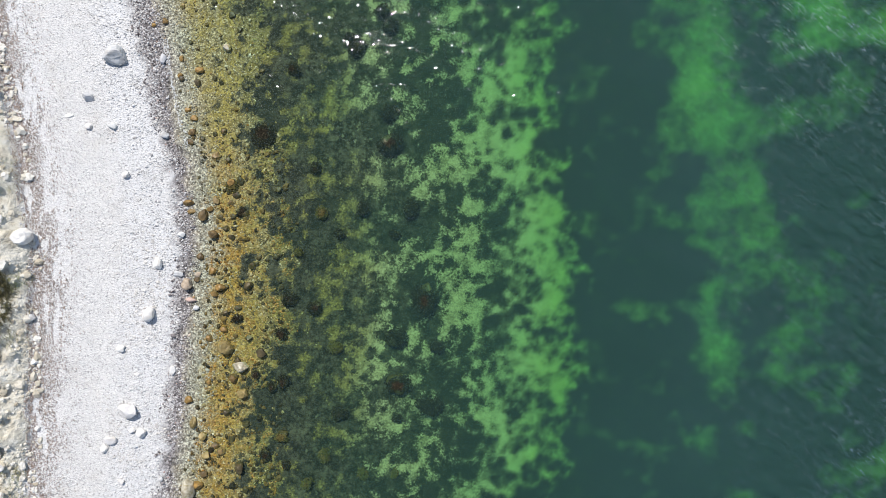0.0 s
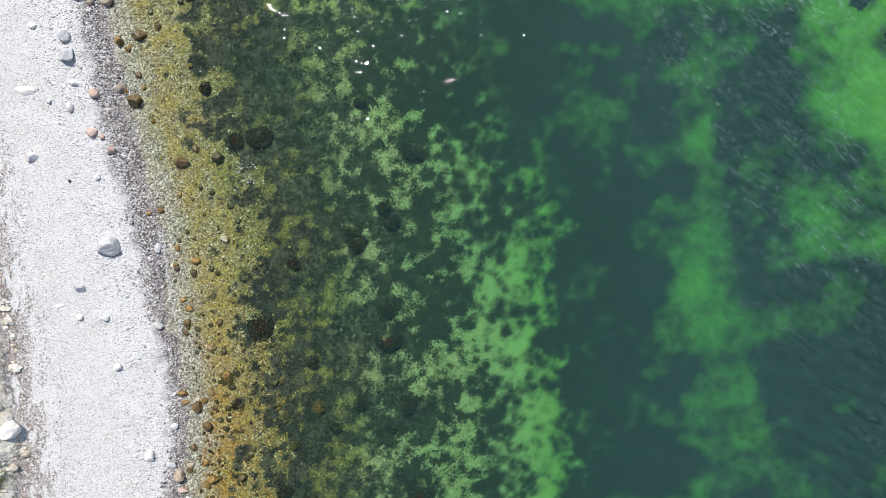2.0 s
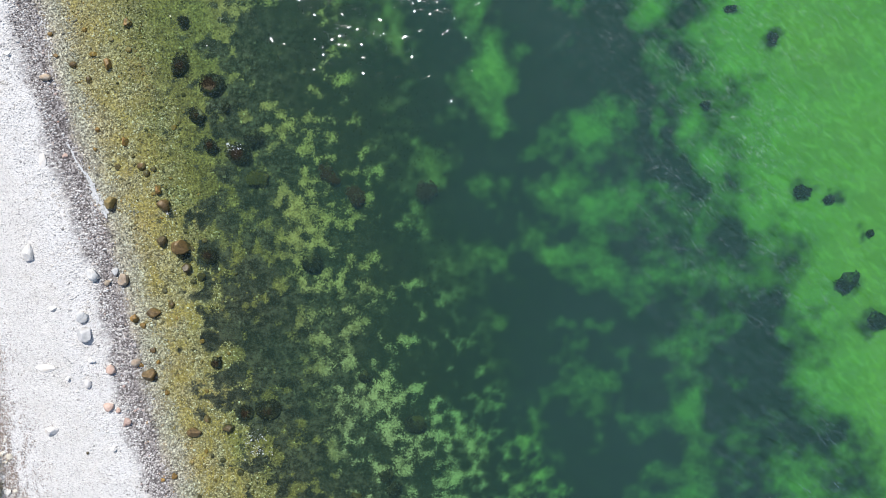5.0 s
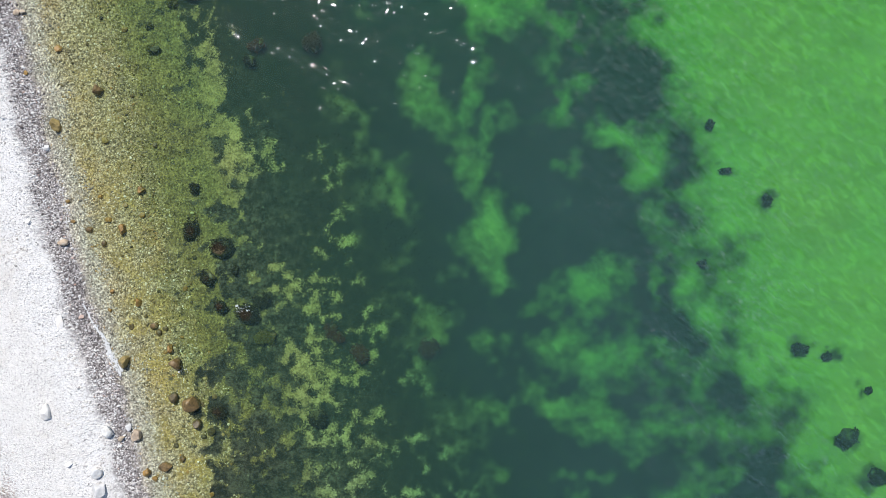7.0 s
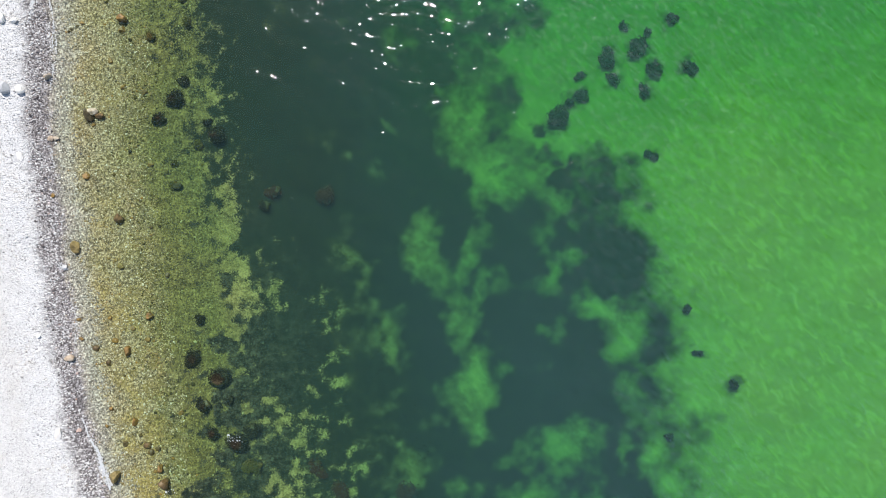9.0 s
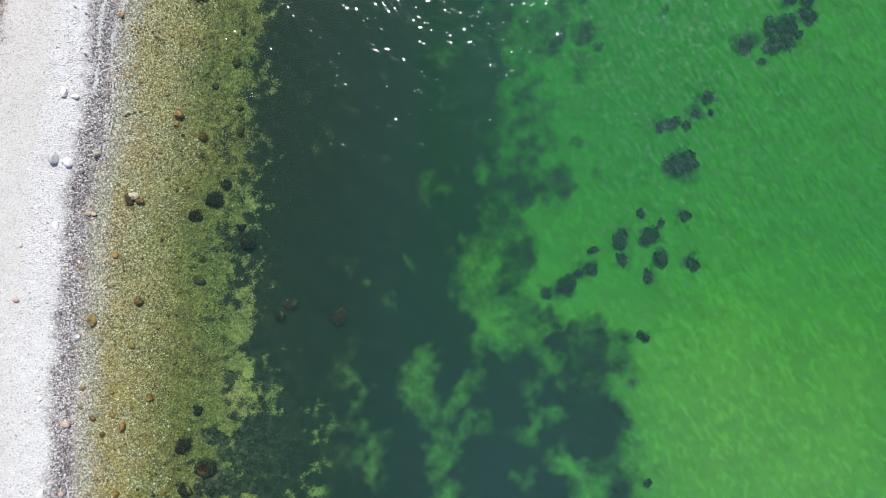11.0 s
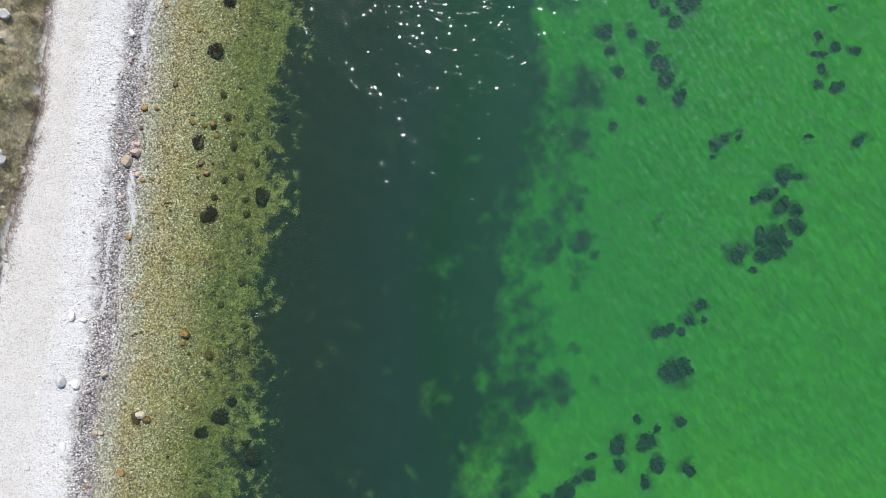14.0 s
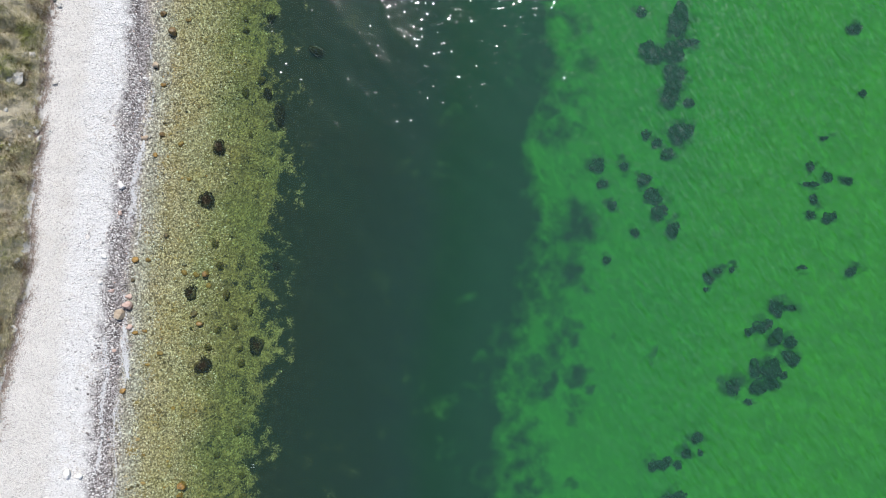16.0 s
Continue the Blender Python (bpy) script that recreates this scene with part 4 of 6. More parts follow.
beach_boulder(-27.34, 49.43, 0.20, 0.29, 20, "white")
beach_boulder(-26.76, 49.43, 0.26, 0.16, 20, "white")
beach_boulder(-26.68, 45.78, 0.29, 0.39, 20, "grey")
beach_boulder(-25.92, 45.77, 0.23, 0.29, 20, "white")
beach_boulder(-25.44, 42.16, 0.20, 0.29, 20, "flat")
beach_boulder(-25.95, 37.51, 0.23, 0.16, 20, "pink")
beach_boulder(-33.79, 57.03, 0.36, 0.46, 20, "grey")
beach_boulder(-26.70, 40.54, 0.10, 0.13, 20, "grey")
beach_boulder(-29.78, 66.05, 0.23, 0.23, 18, "white")
beach_boulder(-29.33, 64.49, 0.16, 0.16, 18, "pink")
beach_boulder(-30.53, 62.70, 0.16, 0.23, 18, "flat")
beach_boulder(-33.52, 56.72, 0.33, 0.39, 18, "grey")
beach_boulder(-35.65, 64.37, 0.33, 0.29, 18, "grey")
beach_boulder(-29.46, 69.10, 0.23, 0.16, 18, "tan")
beach_boulder(-29.39, 61.81, 0.16, 0.13, 18, "white")
beach_boulder(-29.09, 60.37, 0.13, 0.13, 18, "white")
# stones at the water's edge and in the shallows
shore_stone(-14.21, 11.57, 0.17, 0.17, 1, "ochre")
shore_stone(-13.30, 10.10, 0.14, 0.14, 1, "dark")
shore_stone(-12.41, 9.11, 0.25, 0.17, 1, "ochre")
shore_stone(-12.97, 7.12, 0.20, 0.14, 1, "ochre")
shore_stone(-12.67, 6.69, 0.20, 0.17, 1, "ochre")
shore_stone(-12.72, 5.98, 0.22, 0.20, 1, "brown")
shore_stone(-12.22, 5.70, 0.17, 0.14, 1, "dark")
shore_stone(-11.04, 10.25, 0.25, 0.20, 1, "pale")
shore_stone(-12.86, 2.40, 0.28, 0.17, 1, "ochre")
shore_stone(-12.71, 1.97, 0.22, 0.14, 1, "ochre")
shore_stone(-12.11, 1.84, 0.25, 0.34, 1, "brown")
shore_stone(-9.96, 1.95, 0.22, 0.20, 1, "dark")
shore_stone(-11.56, 0.85, 0.25, 0.22, 1, "brown")
shore_stone(-10.62, 0.73, 0.22, 0.20, 1, "dark")
shore_stone(-11.17, -1.88, 0.28, 0.22, 1, "ochre")
shore_stone(-10.78, -4.90, 0.42, 0.39, 1, "olive")
shore_stone(-10.08, -5.89, 0.45, 0.28, 1, "pale")
shore_stone(-9.91, -7.25, 0.31, 0.25, 1, "olive")
shore_stone(-9.00, -5.12, 0.28, 0.25, 1, "dark")
shore_stone(-12.74, -7.70, 0.22, 0.22, 1, "ochre")
shore_stone(-12.52, -8.83, 0.20, 0.34, 1, "olive")
shore_stone(-11.97, -9.54, 0.25, 0.22, 1, "olive")
shore_stone(-11.36, -10.04, 0.22, 0.20, 1, "brown")
shore_stone(-11.81, -10.50, 0.25, 0.22, 1, "olive")
shore_stone(-10.10, -11.15, 0.25, 0.36, 1, "dark")
shore_stone(-12.69, -12.32, 0.34, 0.56, 1, "pale")
shore_stone(-12.24, -12.09, 0.28, 0.22, 1, "ochre")
shore_stone(-11.94, -11.54, 0.22, 0.22, 1, "brown")
shore_stone(-10.80, 3.44, 0.17, 0.20, 1, "dark")
shore_stone(-10.22, 3.60, 0.20, 0.22, 1, "dark")
shore_stone(-10.41, 2.88, 0.22, 0.17, 1, "dark")
shore_stone(-10.70, 2.45, 0.17, 0.14, 1, "brown")
shore_stone(-11.22, 1.72, 0.17, 0.14, 1, "brown")
shore_stone(-10.92, 1.15, 0.20, 0.17, 1, "dark")
shore_stone(-11.76, 2.14, 0.17, 0.17, 1, "ochre")
shore_stone(-12.23, -0.32, 0.20, 0.20, 1, "brown")
shore_stone(-11.63, -1.02, 0.22, 0.20, 1, "ochre")
shore_stone(-11.47, -2.17, 0.20, 0.20, 1, "ochre")
shore_stone(-10.86, -3.17, 0.25, 0.17, 1, "dark")
shore_stone(-11.00, -4.04, 0.22, 0.20, 1, "ochre")
shore_stone(-11.73, -4.50, 0.20, 0.20, 1, "ochre")
shore_stone(-10.27, -2.86, 0.22, 0.14, 1, "dark")
shore_stone(-10.79, -8.25, 0.20, 0.20, 1, "dark")
shore_stone(-9.57, -0.68, 0.20, 0.20, 1, "dark")
shore_stone(-9.66, -4.43, 0.20, 0.20, 1, "dark")
shore_stone(-17.86, 25.52, 0.34, 0.34, 3, "olive")
shore_stone(-15.13, 25.57, 0.37, 0.39, 3, "brown")
shore_stone(-14.21, 23.52, 0.48, 0.42, 3, "brown")
shore_stone(-15.23, 23.75, 0.28, 0.28, 3, "dark")
shore_stone(-13.90, 22.41, 0.25, 0.28, 3, "dark")
shore_stone(-13.17, 22.02, 0.22, 0.22, 3, "dark")
shore_stone(-13.59, 21.72, 0.17, 0.14, 3, "dark")
shore_stone(-15.52, 20.04, 0.37, 0.25, 3, "brown")
shore_stone(-16.44, 19.71, 0.22, 0.25, 3, "ochre")
shore_stone(-14.63, 20.52, 0.17, 0.22, 3, "brown")
shore_stone(-15.02, 21.21, 0.14, 0.17, 3, "dark")
shore_stone(-17.61, 27.34, 0.14, 0.17, 3, "brown")
shore_stone(-16.37, 27.46, 0.22, 0.22, 3, "brown")
shore_stone(-15.80, 27.35, 0.17, 0.14, 3, "brown")
shore_stone(-17.26, 28.66, 0.17, 0.25, 3, "ochre")
shore_stone(-18.64, 29.15, 0.14, 0.14, 3, "ochre")
shore_stone(-20.15, 27.75, 0.17, 0.14, 3, "pink")
shore_stone(-18.77, 28.18, 0.11, 0.11, 3, "ochre")
shore_stone(-16.08, 19.35, 0.17, 0.17, 3, "ochre")
shore_stone(-17.06, 21.67, 0.31, 0.34, 3, "tan")
shore_stone(-15.65, 16.81, 0.37, 0.37, 3, "brown")
shore_stone(-13.23, 13.93, 0.39, 0.25, 3, "brown")
shore_stone(-11.48, 14.21, 0.31, 0.25, 3, "dark")
shore_stone(-12.58, 14.64, 0.20, 0.22, 3, "brown")
shore_stone(-14.78, 11.35, 0.14, 0.11, 3, "ochre")
shore_stone(-11.61, 8.74, 0.14, 0.14, 3, "dark")
shore_stone(-10.82, 11.91, 0.20, 0.17, 3, "dark")
shore_stone(-11.72, 12.50, 0.17, 0.14, 3, "dark")
shore_stone(-13.33, 12.33, 0.14, 0.14, 3, "olive")
shore_stone(-10.36, 11.20, 0.17, 0.17, 3, "dark")
shore_stone(-15.53, 18.09, 0.17, 0.17, 3, "brown")
shore_stone(-14.75, 15.91, 0.14, 0.14, 3, "ochre")
shore_stone(-16.10, 17.28, 0.14, 0.14, 3, "ochre")
shore_stone(-24.67, 46.74, 0.24, 0.21, 3, "tan")
shore_stone(-23.49, 40.31, 0.12, 0.12, 3, "ochre")
shore_stone(-16.13, 27.13, 0.18, 0.18, 3, "brown")
shore_stone(-19.73, 39.60, 0.29, 0.29, 3, "brown")
shore_stone(-21.85, 37.69, 0.26, 0.35, 3, "olive")
shore_stone(-19.27, 37.00, 0.21, 0.18, 3, "olive")
shore_stone(-18.98, 32.89, 0.18, 0.15, 3, "ochre")
shore_stone(-18.18, 32.42, 0.24, 0.32, 3, "ochre")
shore_stone(-19.96, 32.32, 0.21, 0.18, 3, "brown")
shore_stone(-19.19, 31.66, 0.15, 0.21, 3, "brown")
shore_stone(-17.26, 34.54, 0.26, 0.21, 3, "ochre")
shore_stone(-21.13, 33.78, 0.12, 0.12, 3, "ochre")
shore_stone(-20.85, 32.73, 0.15, 0.12, 3, "ochre")
shore_stone(-17.22, 33.23, 0.18, 0.15, 3, "ochre")
shore_stone(-19.42, 34.09, 0.15, 0.12, 3, "ochre")
shore_stone(-16.81, 41.83, 0.29, 0.21, 3, "dark")
shore_stone(-15.48, 26.31, 0.21, 0.24, 3, "ochre")
shore_stone(-16.64, 36.89, 0.15, 0.15, 3, "brown")
shore_stone(-27.54, 58.86, 0.30, 0.37, 20, "tan")
shore_stone(-27.32, 59.51, 0.27, 0.27, 20, "pink")
shore_stone(-27.44, 60.03, 0.20, 0.17, 20, "pink")
shore_stone(-26.83, 58.34, 0.20, 0.17, 20, "pink")
shore_stone(-21.09, 50.46, 0.27, 0.27, 20, "ochre")
shore_stone(-21.05, 49.88, 0.20, 0.17, 20, "ochre")
shore_stone(-24.05, 43.38, 0.20, 0.17, 20, "tan")
shore_stone(-21.86, 41.64, 0.20, 0.20, 20, "ochre")
shore_stone(-22.33, 36.48, 0.20, 0.17, 20, "grey")
shore_stone(-27.54, 60.98, 0.13, 0.13, 20, "dark")
shore_stone(-24.20, 62.40, 0.20, 0.17, 20, "ochre")
shore_stone(-23.64, 62.60, 0.23, 0.23, 20, "ochre")
shore_stone(-23.32, 62.01, 0.17, 0.17, 20, "ochre")
shore_stone(-23.59, 60.22, 0.20, 0.20, 20, "brown")
shore_stone(-23.08, 59.77, 0.23, 0.17, 20, "ochre")
shore_stone(-25.97, 58.37, 0.17, 0.13, 20, "ochre")
shore_stone(-24.75, 57.41, 0.20, 0.13, 20, "ochre")
shore_stone(-25.20, 56.54, 0.17, 0.10, 20, "ochre")
shore_stone(-26.04, 54.69, 0.20, 0.17, 20, "ochre")
shore_stone(-28.40, 60.07, 0.20, 0.13, 20, "pink")
shore_stone(-19.30, 46.65, 0.20, 0.17, 20, "brown")
shore_stone(-18.42, 42.76, 0.20, 0.13, 20, "ochre")
shore_stone(-30.14, 73.35, 0.23, 0.20, 18, "tan")
shore_stone(-29.84, 75.48, 0.27, 0.27, 18, "brown")
shore_stone(-30.72, 76.34, 0.20, 0.17, 18, "brown")
shore_stone(-27.76, 62.16, 0.20, 0.20, 18, "ochre")
shore_stone(-27.08, 62.39, 0.17, 0.13, 18, "ochre")
shore_stone(-24.88, 62.31, 0.20, 0.17, 18, "ochre")
shore_stone(-29.42, 72.40, 0.20, 0.13, 18, "ochre")
shore_stone(-28.57, 69.62, 0.17, 0.17, 18, "brown")
shore_stone(-28.59, 68.32, 0.13, 0.17, 18, "ochre")
shore_stone(-27.39, 69.41, 0.17, 0.17, 18, "ochre")
shore_stone(-29.27, 76.47, 0.17, 0.13, 18, "ochre")
shore_stone(-26.42, 58.10, 0.20, 0.13, 18, "ochre")
shore_stone(-27.20, 56.81, 0.13, 0.10, 18, "pink")
shore_stone(-22.12, 44.95, 0.3, 0.36, 32, "dark")
shore_stone(-21.98, 45.18, 0.34, 0.24, 24, "pale")
shore_stone(-21.55, 45.05, 0.3, 0.2, 10, "brown")
shore_stone(-21.88, 44.5, 0.13, 0.11, 50, "ochre")
# wrack-covered boulders close to the shore
weed_boulder(-9.11, 5.94, 0.68, 0.73, 1, "black")
weed_boulder(-2.70, 7.15, 0.56, 0.48, 1, "black")
weed_boulder(-2.80, 11.48, 0.45, 0.39, 1, "black")
weed_boulder(-4.43, 10.36, 0.51, 0.45, 1, "black")
weed_boulder(-0.72, -2.15, 0.68, 1.02, 1, "black")
weed_boulder(-1.97, -6.50, 0.73, 0.62, 1, "black")
weed_boulder(-0.36, -7.58, 0.73, 0.62, 1, "black")
weed_boulder(-2.17, -4.20, 0.62, 0.56, 1, "black")
weed_boulder(-2.67, 5.60, 0.68, 0.56, 1, "black")
weed_boulder(-7.64, 9.22, 0.39, 0.39, 1, "black")
weed_boulder(-6.39, 4.27, 0.34, 0.34, 1, "black")
weed_boulder(-5.20, -4.75, 0.42, 0.39, 1, "brown")
weed_boulder(-3.76, -11.23, 0.39, 0.34, 1, "brown")
weed_boulder(-5.68, -10.31, 0.39, 0.45, 1, "brown")
weed_boulder(-7.82, -6.60, 0.34, 0.45, 1, "black")
weed_boulder(-8.00, -4.13, 0.37, 0.34, 1, "black")
weed_boulder(-7.92, -9.39, 0.45, 0.34, 1, "brown")
weed_boulder(-6.54, -11.82, 0.37, 0.37, 1, "brown")
weed_boulder(-4.04, 2.32, 0.39, 0.39, 1, "black")
weed_boulder(-1.60, 2.37, 0.45, 0.62, 1, "black")
weed_boulder(-7.59, -2.37, 0.51, 0.39, 1, "black")
weed_boulder(-7.56, 23.04, 0.54, 0.54, 3, "black")
weed_boulder(-10.79, 29.18, 0.57, 0.51, 3, "black")
weed_boulder(-6.68, 27.38, 0.40, 0.34, 3, "red")
weed_boulder(-12.90, 23.10, 0.54, 0.43, 3, "black")
weed_boulder(-3.17, 12.17, 0.43, 0.37, 3, "black")
weed_boulder(-4.71, 10.88, 0.43, 0.37, 3, "black")
weed_boulder(-1.86, 15.04, 0.62, 0.51, 3, "black")
weed_boulder(-9.44, 15.30, 0.74, 0.57, 3, "black")
weed_boulder(-5.57, 26.51, 0.62, 0.51, 3, "red")
weed_boulder(-1.92, 26.97, 0.68, 0.57, 3, "red")
weed_boulder(-12.30, 17.62, 0.34, 0.37, 3, "black")
weed_boulder(-10.60, 15.09, 0.40, 0.40, 3, "black")
weed_boulder(-10.29, 27.12, 0.40, 0.34, 3, "brown")
weed_boulder(-4.57, 17.35, 0.40, 0.34, 3, "black")
weed_boulder(-17.67, 46.55, 0.53, 0.56, 3, "black")
weed_boulder(-17.30, 47.55, 0.39, 0.27, 3, "black")
weed_boulder(-18.30, 45.33, 0.45, 0.39, 3, "black")
weed_boulder(-15.08, 44.89, 0.59, 0.51, 3, "black")
weed_boulder(-15.98, 44.25, 0.36, 0.27, 3, "brown")
weed_boulder(-15.72, 45.52, 0.27, 0.24, 3, "black")
weed_boulder(-11.55, 42.25, 0.48, 0.42, 3, "red")
weed_boulder(-11.88, 41.43, 0.39, 0.33, 3, "black")
weed_boulder(-8.68, 42.52, 0.51, 0.65, 3, "red")
weed_boulder(-7.08, 27.69, 0.39, 0.42, 3, "red")
weed_boulder(-14.54, 34.72, 0.30, 0.33, 3, "black")
weed_boulder(-14.55, 32.59, 0.48, 0.65, 3, "black")
weed_boulder(-13.03, 31.76, 0.77, 0.59, 3, "black")
weed_boulder(-13.59, 30.19, 0.53, 0.42, 3, "black")
weed_boulder(-12.91, 28.70, 0.42, 0.42, 3, "black")
weed_boulder(-11.50, 28.32, 0.71, 0.59, 3, "black")
weed_boulder(-10.68, 27.15, 0.48, 0.42, 3, "brown")
weed_boulder(-12.21, 30.58, 0.27, 0.27, 3, "black")
weed_boulder(-24.15, 61.33, 0.40, 0.47, 20, "black")
weed_boulder(-22.22, 57.45, 0.57, 0.54, 20, "black")
weed_boulder(-19.49, 59.57, 0.50, 0.60, 20, "black")
weed_boulder(-22.17, 61.84, 0.23, 0.33, 20, "brown")
weed_boulder(-19.05, 54.43, 0.27, 0.33, 20, "brown")
weed_boulder(-19.42, 49.66, 0.33, 0.30, 20, "brown")
weed_boulder(-17.56, 50.78, 0.27, 0.33, 20, "brown")
weed_boulder(-20.44, 59.08, 0.23, 0.20, 20, "brown")
weed_boulder(-20.09, 58.29, 0.23, 0.23, 20, "brown")
weed_boulder(-21.13, 60.22, 0.20, 0.23, 20, "brown")
weed_boulder(-22.03, 59.76, 0.17, 0.23, 20, "brown")
weed_boulder(-19.27, 56.20, 0.17, 0.17, 20, "brown")
weed_boulder(-19.76, 52.66, 0.20, 0.20, 20, "brown")
weed_boulder(-17.99, 51.98, 0.27, 0.20, 20, "brown")
weed_boulder(-23.05, 63.37, 0.23, 0.27, 20, "brown")
weed_boulder(-20.54, 61.32, 0.17, 0.27, 20, "brown")
weed_boulder(-17.06, 41.84, 0.27, 0.23, 20, "brown")
weed_boulder(-17.18, 43.03, 0.20, 0.20, 20, "brown")
weed_boulder(-25.25, 69.93, 0.44, 0.47, 18, "black")
weed_boulder(-24.96, 66.72, 0.47, 0.57, 18, "black")
weed_boulder(-24.82, 73.49, 0.20, 0.34, 18, "brown")
weed_boulder(-24.13, 74.49, 0.23, 0.27, 18, "brown")
weed_boulder(-23.55, 73.80, 0.27, 0.40, 18, "black")
weed_boulder(-22.53, 72.83, 0.34, 0.84, 18, "black")
weed_boulder(-24.82, 78.18, 0.27, 0.30, 18, "black")
weed_boulder(-25.94, 77.00, 0.23, 0.20, 18, "brown")
weed_boulder(-23.70, 64.47, 0.20, 0.23, 18, "brown")
weed_boulder(-26.15, 77.63, 0.20, 0.17, 18, "brown")
weed_boulder(-23.75, 71.20, 0.13, 0.23, 18, "brown")
weed_boulder(-22.20, 58.55, 0.23, 0.20, 18, "brown")
weed_boulder(-19.93, 64.36, 0.27, 0.27, 18, "black")
weed_boulder(-21.68, 77.17, 0.47, 0.34, 18, "black")
weed_boulder(-9.29, -6.29, 0.28, 0.26, 120, "black")
weed_boulder(-8.45, -6.90, 0.33, 0.30, 135, "black")
weed_boulder(-8.73, -10.43, 0.38, 0.39, 135, "black")
weed_boulder(-7.64, -10.87, 0.28, 0.25, 0, "black")
weed_boulder(-4.99, -8.13, 0.43, 0.50, 105, "black")
weed_boulder(-2.09, -11.15, 0.28, 0.27, 45, "brown")
weed_boulder(-1.99, -8.32, 0.27, 0.24, 165, "black")
weed_boulder(-6.26, -2.76, 0.43, 0.43, 120, "black")
weed_boulder(-6.02, 2.08, 0.38, 0.39, 150, "brown")
weed_boulder(-5.11, 1.01, 0.28, 0.33, 45, "black")
weed_boulder(-10.33, -3.35, 0.33, 0.36, 120, "black")
weed_boulder(-10.65, 3.31, 0.38, 0.37, 0, "brown")
weed_boulder(-10.18, 1.99, 0.28, 0.31, 15, "black")
weed_boulder(-2.35, 1.08, 0.33, 0.30, 135, "black")
weed_boulder(-7.21, 0.08, 0.28, 0.24, 0, "brown")
weed_boulder(-0.03, -4.52, 0.38, 0.44, 60, "black")
# wrack-covered boulders on the open sand
weed_boulder(16.95, 27.98, 0.45, 0.4, 3, "deep")
weed_boulder(18.3, 27.64, 0.32, 0.27, 3, "deep")
weed_boulder(20.45, 26.10, 0.29, 0.18, 3, "deep")
weed_boulder(19.58, 23.61, 0.59, 0.53, 3, "deep")
weed_boulder(21.25, 21.73, 0.6, 0.5, 3, "deep")
weed_boulder(12.67, 36.87, 0.34, 0.21, 3, "deep")
weed_boulder(14.86, 35.48, 0.30, 0.33, 3, "deep")
weed_boulder(8.47, 47.31, 0.28, 0.25, 3, "deep")
weed_boulder(11.78, 39.17, 0.25, 0.31, 3, "deep")
weed_boulder(11.84, 32.11, 0.28, 0.25, 3, "deep")
weed_boulder(7.40, 57.80, 0.90, 0.76, 20, "deep")
weed_boulder(8.23, 58.06, 0.34, 0.31, 20, "deep")
weed_boulder(6.27, 59.93, 0.52, 0.41, 20, "deep")
weed_boulder(5.69, 59.58, 0.38, 0.34, 20, "deep")
weed_boulder(7.12, 60.13, 0.28, 0.34, 20, "deep")
weed_boulder(7.73, 62.15, 0.34, 0.45, 20, "deep")
weed_boulder(7.43, 61.01, 0.38, 0.31, 20, "deep")
weed_boulder(8.19, 61.28, 0.21, 0.21, 20, "deep")
weed_boulder(8.82, 65.85, 0.45, 0.55, 20, "deep")
weed_boulder(5.50, 52.28, 0.55, 0.62, 20, "deep")
weed_boulder(7.17, 53.06, 0.65, 0.55, 20, "deep")
weed_boulder(8.25, 51.98, 0.55, 0.48, 20, "deep")
weed_boulder(10.14, 52.36, 0.41, 0.48, 20, "deep")
weed_boulder(6.10, 51.21, 0.34, 0.48, 20, "deep")
weed_boulder(7.88, 50.75, 0.34, 0.48, 20, "deep")
weed_boulder(3.36, 48.70, 0.65, 0.69, 20, "deep")
weed_boulder(4.51, 49.99, 0.48, 0.38, 20, "deep")
weed_boulder(3.90, 49.55, 0.31, 0.28, 20, "deep")
weed_boulder(4.19, 51.09, 0.34, 0.24, 20, "deep")
weed_boulder(8.80, 54.89, 0.31, 0.41, 20, "deep")
weed_boulder(6.21, 54.19, 0.28, 0.34, 20, "deep")
weed_boulder(7.56, 54.04, 0.28, 0.24, 20, "deep")
weed_boulder(8.87, 47.15, 0.24, 0.24, 20, "deep")
weed_boulder(9.99, 71.30, 0.52, 0.48, 20, "deep")
weed_boulder(10.78, 71.58, 0.48, 0.21, 20, "deep")
weed_boulder(9.42, 69.98, 0.62, 0.41, 20, "deep")
weed_boulder(8.75, 69.37, 0.34, 0.28, 20, "deep")
weed_boulder(10.44, 69.50, 0.48, 0.59, 20, "deep")
weed_boulder(11.44, 69.61, 0.41, 0.45, 20, "deep")
weed_boulder(11.74, 68.68, 0.52, 0.48, 20, "deep")
weed_boulder(10.69, 67.67, 0.69, 0.62, 20, "deep")
weed_boulder(9.78, 67.31, 0.34, 0.69, 20, "deep")
weed_boulder(10.32, 66.40, 0.62, 0.48, 20, "deep")
weed_boulder(11.15, 66.77, 0.41, 0.41, 20, "deep")
weed_boulder(11.63, 67.53, 0.28, 0.28, 20, "deep")
weed_boulder(10.11, 65.22, 0.24, 0.21, 20, "deep")
weed_boulder(5.39, 71.74, 0.31, 0.38, 20, "deep")
weed_boulder(5.80, 72.37, 0.31, 0.21, 20, "deep")
weed_boulder(6.59, 72.73, 0.17, 0.24, 20, "deep")
weed_boulder(5.46, 71.03, 0.17, 0.14, 20, "deep")
weed_boulder(13.66, 74.88, 0.34, 0.34, 20, "deep")
weed_boulder(10.70, 74.22, 0.31, 0.14, 20, "deep")
weed_boulder(-1.34, 86.33, 0.62, 1.38, 18, "deep")
weed_boulder(-2.33, 84.05, 0.83, 0.62, 18, "deep")
